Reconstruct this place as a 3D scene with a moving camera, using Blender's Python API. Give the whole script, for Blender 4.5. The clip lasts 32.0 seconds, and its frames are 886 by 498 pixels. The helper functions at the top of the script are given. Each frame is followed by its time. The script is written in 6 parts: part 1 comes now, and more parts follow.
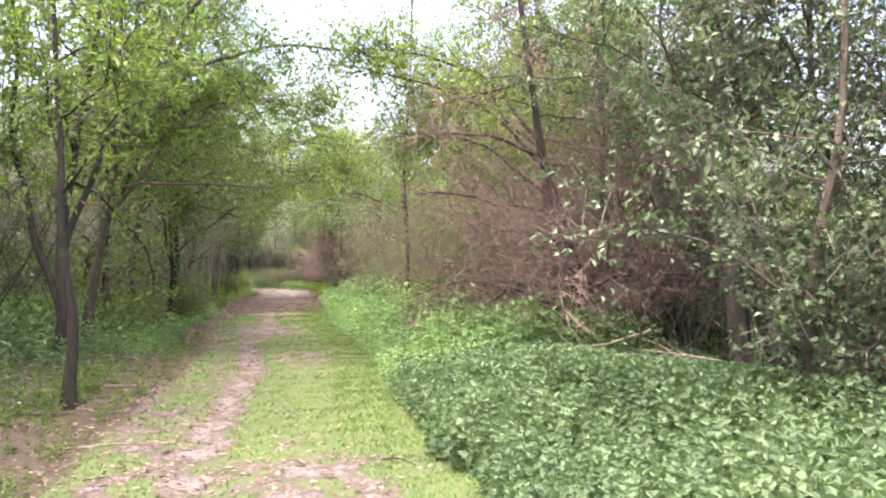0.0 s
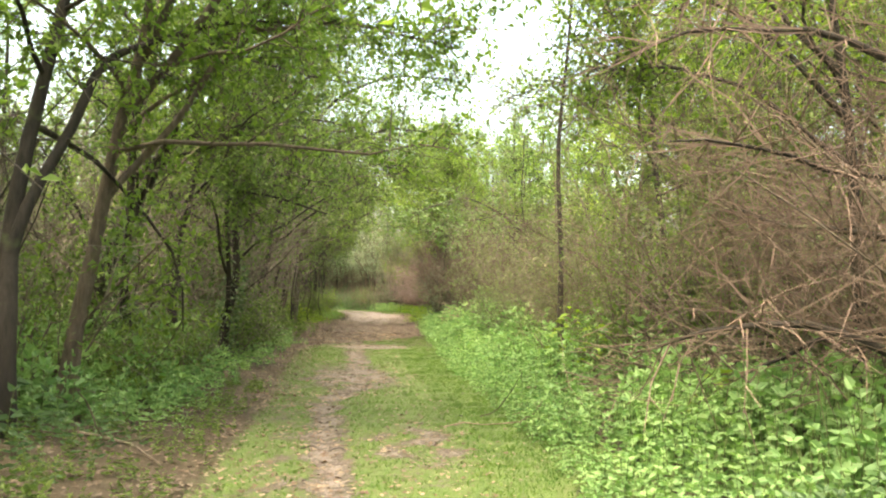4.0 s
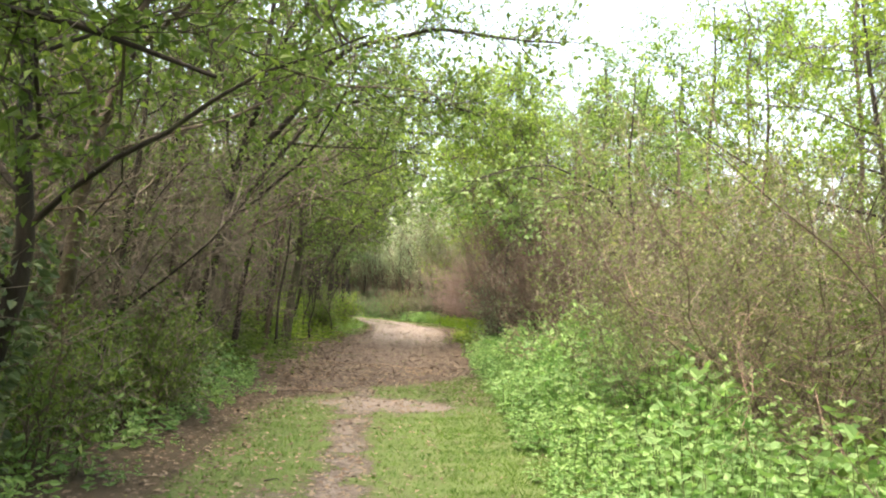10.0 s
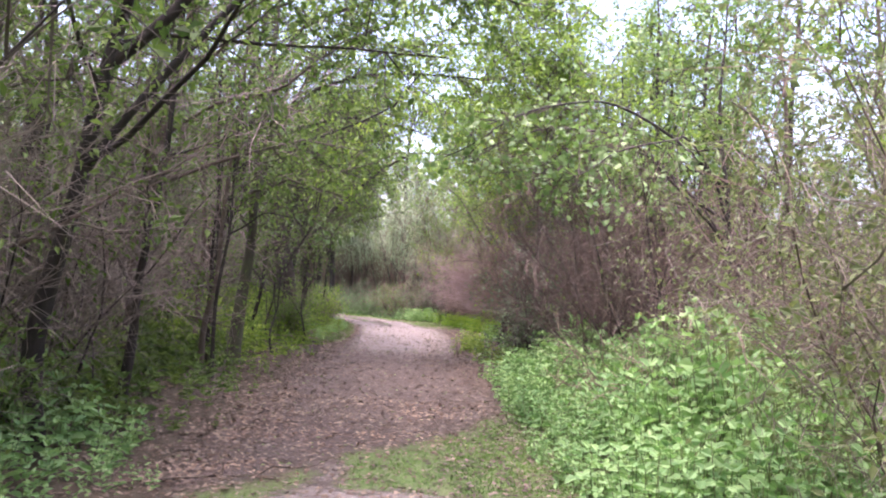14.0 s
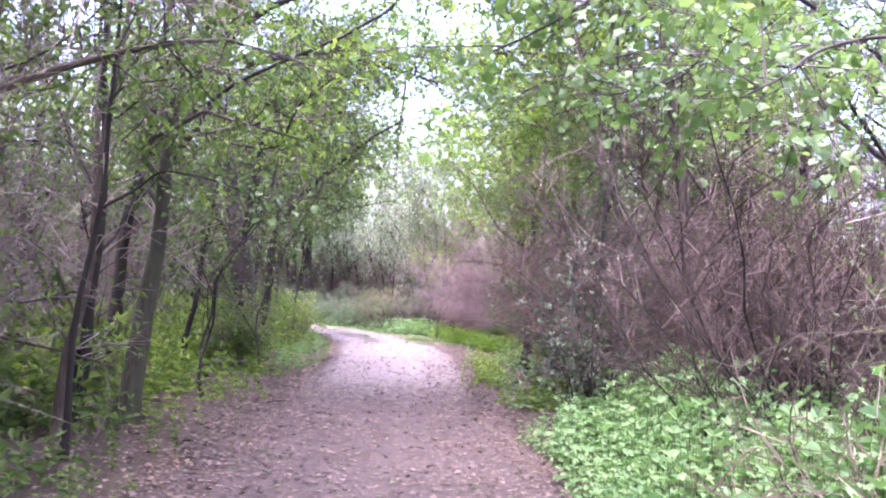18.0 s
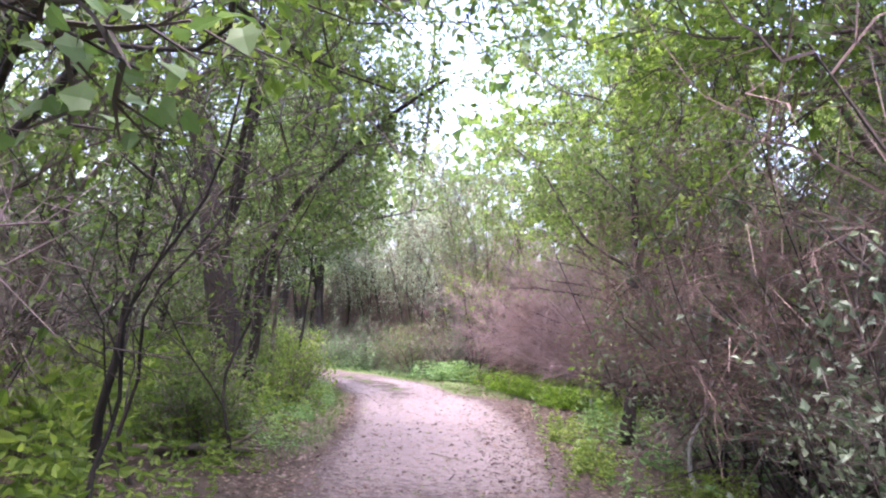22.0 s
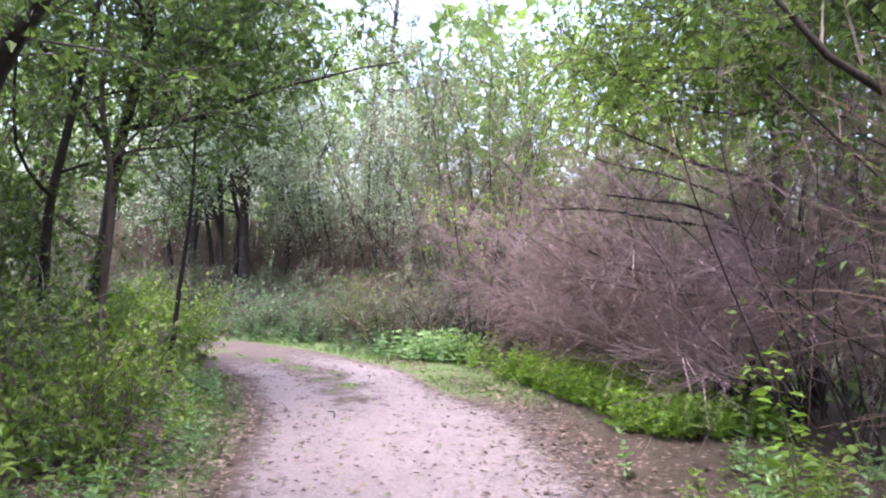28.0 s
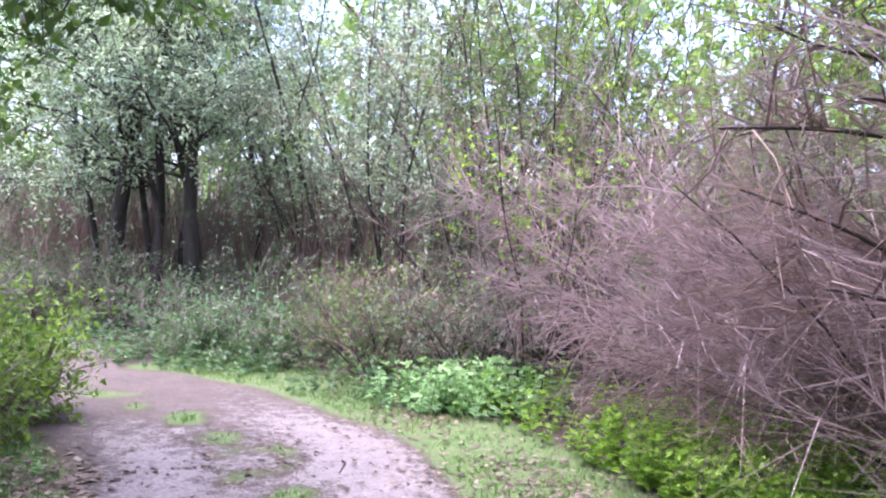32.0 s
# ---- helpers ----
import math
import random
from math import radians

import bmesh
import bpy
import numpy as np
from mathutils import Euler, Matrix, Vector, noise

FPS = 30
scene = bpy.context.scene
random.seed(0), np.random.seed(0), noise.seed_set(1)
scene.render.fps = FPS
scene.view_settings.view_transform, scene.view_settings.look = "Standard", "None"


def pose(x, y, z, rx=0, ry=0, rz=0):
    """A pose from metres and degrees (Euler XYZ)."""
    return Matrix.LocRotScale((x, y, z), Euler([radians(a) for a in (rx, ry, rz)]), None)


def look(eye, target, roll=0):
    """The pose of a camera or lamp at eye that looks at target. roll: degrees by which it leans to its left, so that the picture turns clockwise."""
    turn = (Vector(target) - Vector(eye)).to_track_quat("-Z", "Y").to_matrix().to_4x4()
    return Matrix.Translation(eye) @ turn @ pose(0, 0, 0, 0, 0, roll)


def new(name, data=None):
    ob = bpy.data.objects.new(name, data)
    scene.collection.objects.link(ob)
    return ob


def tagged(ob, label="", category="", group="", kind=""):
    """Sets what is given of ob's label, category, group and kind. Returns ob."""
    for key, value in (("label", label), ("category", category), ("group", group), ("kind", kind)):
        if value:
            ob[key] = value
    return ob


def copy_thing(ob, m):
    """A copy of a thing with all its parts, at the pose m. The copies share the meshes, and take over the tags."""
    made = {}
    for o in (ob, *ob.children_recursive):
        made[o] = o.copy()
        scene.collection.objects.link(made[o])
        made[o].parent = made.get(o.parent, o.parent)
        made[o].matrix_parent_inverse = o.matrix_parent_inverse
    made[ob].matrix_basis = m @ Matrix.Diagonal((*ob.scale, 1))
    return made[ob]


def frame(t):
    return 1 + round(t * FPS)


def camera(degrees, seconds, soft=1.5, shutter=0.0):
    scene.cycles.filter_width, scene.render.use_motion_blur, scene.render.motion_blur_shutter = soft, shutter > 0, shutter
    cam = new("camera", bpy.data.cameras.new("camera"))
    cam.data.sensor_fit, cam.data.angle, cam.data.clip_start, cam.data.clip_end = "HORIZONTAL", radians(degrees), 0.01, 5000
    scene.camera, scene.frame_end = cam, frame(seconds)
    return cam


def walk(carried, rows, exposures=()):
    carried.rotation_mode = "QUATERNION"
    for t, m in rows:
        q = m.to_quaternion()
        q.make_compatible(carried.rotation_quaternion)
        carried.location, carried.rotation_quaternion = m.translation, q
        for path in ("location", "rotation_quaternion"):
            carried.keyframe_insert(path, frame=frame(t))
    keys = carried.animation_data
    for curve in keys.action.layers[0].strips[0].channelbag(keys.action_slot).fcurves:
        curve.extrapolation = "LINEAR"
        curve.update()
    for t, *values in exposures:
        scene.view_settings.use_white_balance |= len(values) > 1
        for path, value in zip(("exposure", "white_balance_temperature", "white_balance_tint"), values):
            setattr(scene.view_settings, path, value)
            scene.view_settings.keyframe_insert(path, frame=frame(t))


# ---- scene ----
cam = camera(58.1, 32.0, soft=2.1)
METRES, EYE, TILT, LEAN, TURN = 38.0, 1.5, 0.9, 0.0, 0.0
ROWS = [
    (0.0, 0.0, 0.0, 0.0, 0.0, 0.0, -0.0),
    (0.5, -0.006, 0.0159, -0.0006, 1.47, -0.03, -0.65),
    (1.0, -0.0093, 0.0325, -0.0014, 3.25, 0.63, -2.22),
    (1.5, -0.0135, 0.05, -0.0021, 5.69, -1.54, -1.41),
    (2.0, -0.0166, 0.0687, -0.0026, 3.18, 0.23, -2.19),
    (2.5, -0.0216, 0.0867, -0.0037, 4.11, -1.58, -1.01),
    (3.0, -0.0255, 0.1037, -0.0037, 4.68, -0.84, -1.79),
    (3.5, -0.0294, 0.1216, -0.0039, 6.85, 0.43, -1.65),
    (5.5, -0.0401, 0.193, -0.0033, 2.07, 3.4, -1.12),
    (6.0, -0.0431, 0.2107, -0.0041, 3.05, 1.83, -2.3),
    (6.5, -0.0445, 0.2285, -0.0046, 6.05, -0.15, -3.13),
    (7.0, -0.0477, 0.2459, -0.0048, 7.94, -1.64, -3.09),
    (7.5, -0.0506, 0.2632, -0.0054, 8.41, -1.74, -3.22),
    (8.0, -0.0543, 0.2802, -0.0056, 10.14, -1.84, -3.57),
    (8.5, -0.0564, 0.2967, -0.0057, 10.22, -2.07, -3.8),
    (9.0, -0.0594, 0.3128, -0.0052, 10.02, -2.34, -3.86),
    (9.5, -0.0633, 0.3283, -0.005, 9.99, -2.25, -3.81),
    (10.0, -0.0661, 0.3439, -0.0046, 9.11, 1.7, -3.75),
    (10.5, -0.0698, 0.3599, -0.0056, 9.33, 1.76, -3.67),
    (11.0, -0.0731, 0.3754, -0.006, 8.97, 1.49, -3.56),
    (11.5, -0.0777, 0.3905, -0.0058, 8.95, 1.51, -3.55),
    (12.0, -0.081, 0.4062, -0.0057, 8.66, 1.18, -3.5),
    (12.5, -0.0844, 0.4213, -0.0055, 8.65, 1.31, -3.53),
    (13.0, -0.0872, 0.437, -0.0059, 8.67, 1.04, -3.73),
    (13.5, -0.089, 0.4519, -0.0054, 8.57, 1.12, -3.65),
    (14.0, -0.0925, 0.4669, -0.0058, 8.59, 1.04, -3.61),
    (14.5, -0.0949, 0.4822, -0.0068, 8.56, 1.09, -3.71),
    (15.0, -0.0996, 0.4964, -0.0072, 8.49, 1.15, -3.82),
    (15.5, -0.1039, 0.5101, -0.0071, 8.51, 1.05, -3.87),
    (17.5, -0.1171, 0.5668, -0.0076, 8.03, 1.44, -4.1),
    (18.0, -0.119, 0.5819, -0.0072, 7.55, 1.28, -4.06),
    (18.5, -0.122, 0.5959, -0.0079, 8.6, 0.37, -3.38),
    (19.0, -0.1251, 0.6097, -0.0075, 6.73, -0.77, -3.19),
    (19.5, -0.1286, 0.6232, -0.0073, 9.16, 1.02, -3.8),
    (20.0, -0.1328, 0.6379, -0.0076, 9.4, 0.7, -4.1),
    (20.5, -0.137, 0.6529, -0.0074, 8.93, 0.83, -4.12),
    (21.0, -0.142, 0.6665, -0.008, 8.6, 1.76, -4.26),
    (21.5, -0.1455, 0.6804, -0.0087, 8.46, 2.96, -3.91),
    (22.0, -0.1485, 0.695, -0.0094, 8.87, 3.44, -3.58),
    (22.5, -0.1508, 0.7094, -0.0104, 6.86, 2.57, -3.98),
    (23.0, -0.1536, 0.7237, -0.0117, 5.99, -0.53, -4.59),
    (23.5, -0.1564, 0.737, -0.0118, 5.63, -1.46, -4.14),
    (24.0, -0.1584, 0.751, -0.0124, 6.7, -2.8, -3.89),
    (24.5, -0.1605, 0.7643, -0.0125, 5.76, -2.08, -4.18),
    (25.0, -0.1605, 0.7778, -0.0124, 5.77, -0.64, -4.44),
    (25.5, -0.1613, 0.7912, -0.0126, 5.86, -0.89, -4.61),
    (27.5, -0.1727, 0.8478, -0.0124, 7.08, -0.14, -2.63),
    (28.0, -0.1761, 0.8614, -0.0129, 7.07, -0.62, -2.85),
    (28.5, -0.1779, 0.8751, -0.0136, 7.73, -1.06, -2.91),
    (29.0, -0.1813, 0.8889, -0.0141, 7.27, -2.51, -3.53),
    (29.5, -0.1837, 0.9026, -0.0144, 7.08, -1.49, -2.72),
    (30.0, -0.187, 0.917, -0.0149, 8.62, -1.47, -3.12),
    (30.5, -0.1889, 0.9314, -0.0151, 8.54, -1.45, -3.22),
    (31.0, -0.1908, 0.9466, -0.0156, 8.56, -1.77, -2.91),
    (31.5, -0.1921, 0.9623, -0.0157, 8.65, -1.82, -2.86),
    (32.0, -0.193, 0.9784, -0.0163, 8.88, -1.68, -2.98),
]
EXPOSURES = [
    (0.0, 2.86, 6800, 22), (1.0, 2.93, 6200, 32), (3.5, 2.95, 8100, 4), (5.5, 2.5, 10000, -6), (6.5, 2.72, 9600, -9), (7.0, 3.1, 8600, 0), (8.0, 3.14, 6100, 28), (9.5, 3.1, 7100, 18), (10.5, 2.62, 8500, -4),
    (12.0, 2.74, 7700, 6), (13.0, 2.66, 7350, 13), (14.0, 2.82, 6250, 30), (15.5, 2.66, 6250, 31), (18.0, 3.45, 5600, 42), (19.0, 3.55, 5500, 40), (20.0, 3.58, 5800, 32), (21.0, 3.52, 5900, 32), (22.0, 3.1, 5900, 34),
    (23.0, 3.18, 5950, 42), (24.0, 3.5, 5650, 38), (25.0, 3.36, 5700, 31), (28.0, 2.85, 5800, 28), (29.0, 2.98, 5650, 25), (30.0, 3.02, 5650, 15), (31.0, 3.03, 5650, 25), (32.0, 3.05, 5500, 29),
]
walk(cam, [(t, pose(0, 0, EYE, TILT, LEAN, TURN) @ pose(METRES * x, METRES * y, METRES * z, 90 + pitch, roll, yaw)) for t, x, y, z, yaw, pitch, roll in ROWS], EXPOSURES)

# ---- light: a bright overcast sky and a very soft sun ----
world = bpy.data.worlds.new("sky")
scene.world = world
world.use_nodes = True
nt = world.node_tree
sky = nt.nodes.new("ShaderNodeTexSky")
sky.sky_type = "NISHITA"
sky.sun_disc = False
sky.sun_elevation, sky.sun_rotation = radians(76), radians(214)
sky.air_density, sky.dust_density, sky.ozone_density = 1.0, 6.0, 0.6
nt.nodes["Background"].inputs["Strength"].default_value = 0.15
nt.links.new(sky.outputs["Color"], nt.nodes["Background"].inputs["Color"])
sun = new("sun", bpy.data.lights.new("sun", "SUN"))
sun.data.energy, sun.data.angle, sun.data.color = 1.1, radians(60), (1.0, 0.97, 0.92)
sun.matrix_world = look((-4.0, -6.0, 30), (0, 0, 0))


# ---- materials ----
def nodes_of(name):
    m = bpy.data.materials.new(name)
    m.use_nodes = True
    n = m.node_tree
    return m, n, n.nodes["Principled BSDF"], n.links.new


def add(n, kind, **values):
    node = n.nodes.new(kind)
    for key, value in values.items():
        node.inputs[key].default_value = value
    return node


def ramp(n, fac, stops):
    r = n.nodes.new("ShaderNodeValToRGB")
    while len(r.color_ramp.elements) < len(stops):
        r.color_ramp.elements.new(0.5)
    for e, (p, c) in zip(r.color_ramp.elements, stops):
        e.position, e.color = p, (*c, 1)
    n.links.new(fac, r.inputs["Fac"])
    return r.outputs["Color"]


def mix(n, fac, a, b, mode="MIX"):
    m = n.nodes.new("ShaderNodeMix")
    m.data_type, m.blend_type = "RGBA", mode
    for socket, value in ((m.inputs[0], fac), (m.inputs[6], a), (m.inputs[7], b)):
        if isinstance(value, bpy.types.NodeSocket):
            n.links.new(value, socket)
        else:
            socket.default_value = value if isinstance(value, (int, float)) else (*value, 1)
    return m.outputs[2]


def noise_of(n, scale, detail=4, rough=0.6, where="Object", warp=0.0):
    t = n.nodes.new("ShaderNodeTexCoord")
    x = add(n, "ShaderNodeTexNoise", Scale=scale, Detail=detail, Roughness=rough, Distortion=warp)
    n.links.new(t.outputs[where], x.inputs["Vector"])
    return x.outputs["Fac"]


def leaf_material(name, dark, mid, light, through_tint, gloss=0.45, amount=0.5):
    """Leaves: each its own tone, part of the light passes through the blade."""
    m, n, p, link = nodes_of(name)
    g = n.nodes.new("ShaderNodeNewGeometry")
    tone = ramp(n, g.outputs["Random Per Island"], [(0.0, dark), (0.45, mid), (0.85, light), (1.0, tuple(0.5 * a + 0.5 * b for a, b in zip(mid, light)))])
    patch = ramp(n, noise_of(n, 0.9, 2), [(0.3, (0.72, 0.78, 0.75)), (0.7, (1.15, 1.1, 1.0))])
    tone = mix(n, 1.0, tone, patch, "MULTIPLY")
    link(tone, p.inputs["Base Color"])
    p.inputs["Roughness"].default_value = gloss
    p.inputs["Specular IOR Level"].default_value = 0.3
    t = n.nodes.new("ShaderNodeBsdfTranslucent")
    link(mix(n, 1.0, tone, through_tint, "MULTIPLY"), t.inputs["Color"])
    s = n.nodes.new("ShaderNodeMixShader")
    s.inputs["Fac"].default_value = amount
    link(p.outputs["BSDF"], s.inputs[1])
    link(t.outputs["BSDF"], s.inputs[2])
    link(s.outputs["Shader"], n.nodes["Material Output"].inputs["Surface"])
    return m


def bark_material(name, dark, light, moss=0.0, scale=18):
    m, n, p, link = nodes_of(name)
    t = n.nodes.new("ShaderNodeTexCoord")
    mp = n.nodes.new("ShaderNodeMapping")
    mp.inputs["Scale"].default_value = (1, 1, 0.22)
    link(t.outputs["Object"], mp.inputs["Vector"])
    rough = add(n, "ShaderNodeTexNoise", Scale=scale, Detail=6, Roughness=0.7)
    link(mp.outputs["Vector"], rough.inputs["Vector"])
    col = ramp(n, rough.outputs["Fac"], [(0.3, dark), (0.7, light)])
    if moss:
        col = mix(n, ramp(n, noise_of(n, 2.2, 3), [(0.62 - moss * 0.3, (0, 0, 0)), (0.75, (1, 1, 1))]), col, (0.09, 0.115, 0.045))
    o = n.nodes.new("ShaderNodeObjectInfo")
    col = mix(n, 1.0, col, ramp(n, o.outputs["Random"], [(0.0, (0.8, 0.8, 0.8)), (1.0, (1.15, 1.12, 1.1))]), "MULTIPLY")
    link(col, p.inputs["Base Color"])
    p.inputs["Roughness"].default_value = 0.9
    b = add(n, "ShaderNodeBump", Strength=0.7, Distance=0.02)
    link(rough.outputs["Fac"], b.inputs["Height"])
    link(b.outputs["Normal"], p.inputs["Normal"])
    return m


def twig_material(name, dark, light):
    """Thin wood: each twig its own tone."""
    m, n, p, link = nodes_of(name)
    g = n.nodes.new("ShaderNodeNewGeometry")
    col = ramp(n, g.outputs["Random Per Island"], [(0.0, dark), (1.0, light)])
    col = mix(n, 0.5, col, ramp(n, noise_of(n, 6, 3), [(0.3, dark), (0.7, light)]))
    link(col, p.inputs["Base Color"])
    p.inputs["Roughness"].default_value = 0.9
    return m


LEAF_GREEN = leaf_material("leaf_green", (0.06, 0.1, 0.03), (0.11, 0.175, 0.052), (0.18, 0.255, 0.085), (1.15, 1.22, 0.75))
LEAF_BRIGHT = leaf_material("leaf_bright", (0.108, 0.185, 0.038), (0.17, 0.262, 0.056), (0.25, 0.35, 0.085), (1.12, 1.18, 0.68))
LEAF_FRESH = leaf_material("leaf_fresh", (0.08, 0.145, 0.034), (0.13, 0.21, 0.05), (0.19, 0.28, 0.075), (1.1, 1.2, 0.68))
LEAF_YELLOW = leaf_material("leaf_yellow", (0.115, 0.225, 0.028), (0.175, 0.31, 0.036), (0.25, 0.4, 0.055), (1.1, 1.15, 0.6), 0.4)
LEAF_DARK = leaf_material("leaf_dark", (0.042, 0.068, 0.03), (0.075, 0.112, 0.05), (0.12, 0.165, 0.085), (1.1, 1.25, 0.8), 0.35, 0.3)
LEAF_SILVER = leaf_material("leaf_silver", (0.16, 0.23, 0.15), (0.3, 0.38, 0.27), (0.5, 0.57, 0.46), (1.1, 1.15, 0.95), 0.35)
LEAF_OLIVE = leaf_material("leaf_olive", (0.095, 0.125, 0.06), (0.145, 0.18, 0.092), (0.215, 0.25, 0.14), (1.1, 1.15, 0.7))
LEAF_NETTLE = leaf_material("leaf_nettle", (0.152, 0.268, 0.118), (0.205, 0.342, 0.152), (0.27, 0.408, 0.2), (1.05, 1.25, 0.7), 0.55, 0.4)
LEAF_ELDER = leaf_material("leaf_elder", (0.068, 0.125, 0.062), (0.1, 0.17, 0.086), (0.145, 0.225, 0.122), (1.05, 1.25, 0.7), 0.55, 0.35)
LEAF_GREY = leaf_material("leaf_grey_green", (0.085, 0.125, 0.08), (0.13, 0.175, 0.115), (0.2, 0.245, 0.18), (1.0, 1.1, 0.85), 0.4, 0.3)
LEAF_MAPLE = leaf_material("leaf_maple", (0.1, 0.165, 0.065), (0.145, 0.225, 0.09), (0.2, 0.29, 0.13), (1.0, 1.15, 0.65), 0.45, 0.38)
LEAF_IVY = leaf_material("leaf_ivy", (0.05, 0.085, 0.043), (0.095, 0.143, 0.075), (0.185, 0.25, 0.145), (1.0, 1.1, 0.8), 0.3, 0.25)
LITTER = leaf_material("leaf_litter", (0.085, 0.054, 0.042), (0.16, 0.112, 0.09), (0.28, 0.22, 0.185), (1.0, 0.9, 0.7), 0.7, 0.15)
LITTER_DARK = leaf_material("leaf_litter_dark", (0.04, 0.027, 0.022), (0.088, 0.062, 0.052), (0.21, 0.16, 0.14), (1.0, 0.9, 0.7), 0.75, 0.1)
GRASS = leaf_material("grass_blades", (0.056, 0.12, 0.026), (0.09, 0.176, 0.04), (0.138, 0.222, 0.062), (1.1, 1.15, 0.6), 0.55, 0.35)
BARK = bark_material("bark_brown", (0.04, 0.031, 0.025), (0.155, 0.122, 0.096), 0.2)
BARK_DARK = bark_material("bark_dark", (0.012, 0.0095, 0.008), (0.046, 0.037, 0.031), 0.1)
BARK_MOSSY = bark_material("bark_mossy", (0.03, 0.026, 0.018), (0.1, 0.085, 0.058), 0.6)
BARK_LICHEN = bark_material("bark_lichen", (0.22, 0.23, 0.22), (0.5, 0.52, 0.5), 0.0)
BARK_PALE = bark_material("bark_pale", (0.12, 0.1, 0.08), (0.3, 0.26, 0.21), 0.15)
TWIG_GREY = twig_material("twig_grey", (0.07, 0.058, 0.05), (0.24, 0.2, 0.17))
TWIG_DARK = twig_material("twig_dark", (0.03, 0.025, 0.022), (0.11, 0.09, 0.075))
TWIG_DULL = twig_material("twig_dull", (0.07, 0.047, 0.038), (0.25, 0.175, 0.145))
TWIG_PINK = twig_material("twig_pink", (0.09, 0.064, 0.064), (0.38, 0.285, 0.285))
TWIG_STRAW = twig_material("twig_straw", (0.11, 0.08, 0.06), (0.34, 0.27, 0.21))
TWIG_UMBER = twig_material("twig_umber", (0.035, 0.025, 0.022), (0.135, 0.095, 0.08))
STEM_GREEN = twig_material("stem_green", (0.07, 0.1, 0.035), (0.16, 0.2, 0.08))


def ground_material():
    """Trodden soil and gravel, grass turf and leaf mould, mixed by how much of each lies there."""
    m, n, p, link = nodes_of("forest_ground")

    def share(name):
        a = n.nodes.new("ShaderNodeAttribute")
        a.attribute_name = name
        return a.outputs["Fac"]

    fine = noise_of(n, 42, 8, 0.75)
    mid = noise_of(n, 5, 6, 0.65)
    grit = noise_of(n, 160, 3, 0.7)
    mould = mix(n, mid, ramp(n, fine, [(0.35, (0.014, 0.01, 0.008)), (0.65, (0.095, 0.064, 0.044))]), ramp(n, grit, [(0.4, (0.022, 0.019, 0.01)), (0.62, (0.09, 0.07, 0.04))]))
    turf = ramp(n, fine, [(0.3, (0.042, 0.072, 0.018)), (0.55, (0.076, 0.124, 0.03)), (0.75, (0.12, 0.162, 0.05))])
    turf = mix(n, ramp(n, mid, [(0.45, (0, 0, 0)), (0.7, (0.7, 0.7, 0.7))]), turf, (0.11, 0.118, 0.055))
    soil = ramp(n, fine, [(0.3, (0.03, 0.021, 0.018)), (0.5, (0.072, 0.054, 0.048)), (0.72, (0.135, 0.108, 0.1))])
    soil = mix(n, ramp(n, grit, [(0.6, (0, 0, 0)), (0.72, (1, 1, 1))]), soil, (0.27, 0.235, 0.215))
    soil = mix(n, 1.0, soil, ramp(n, mid, [(0.3, (0.72, 0.7, 0.7)), (0.7, (1.1, 1.08, 1.06))]), "MULTIPLY")
    pale = ramp(n, fine, [(0.3, (0.105, 0.086, 0.084)), (0.7, (0.26, 0.222, 0.216))])
    edge = n.nodes.new("ShaderNodeMath")
    edge.operation = "MULTIPLY_ADD"
    link(noise_of(n, 9, 5, 0.7), edge.inputs[0])
    edge.inputs[1].default_value, edge.inputs[2].default_value = 1.2, -0.6
    fray = n.nodes.new("ShaderNodeMath")
    fray.operation = "MULTIPLY_ADD"
    link(noise_of(n, 55, 4, 0.7), fray.inputs[0])
    fray.inputs[1].default_value = 1.1
    add_up = n.nodes.new("ShaderNodeMath")
    add_up.operation = "ADD"
    link(edge.outputs[0], add_up.inputs[0])
    add_up.inputs[1].default_value = -0.55
    link(add_up.outputs[0], fray.inputs[2])

    def broken(name):
        s = n.nodes.new("ShaderNodeMath")
        s.operation = "ADD"
        link(share(name), s.inputs[0])
        link(fray.outputs[0], s.inputs[1])
        return ramp(n, s.outputs[0], [(0.38, (0, 0, 0)), (0.62, (1, 1, 1))])

    col = mix(n, broken("turf"), mould, turf)
    col = mix(n, broken("soil"), col, soil)
    col = mix(n, broken("gravel"), col, pale)
    link(col, p.inputs["Base Color"])
    p.inputs["Roughness"].default_value = 0.95
    b = add(n, "ShaderNodeBump", Strength=0.8, Distance=0.025)
    link(fine, b.inputs["Height"])
    link(b.outputs["Normal"], p.inputs["Normal"])
    return m


GROUND = ground_material()


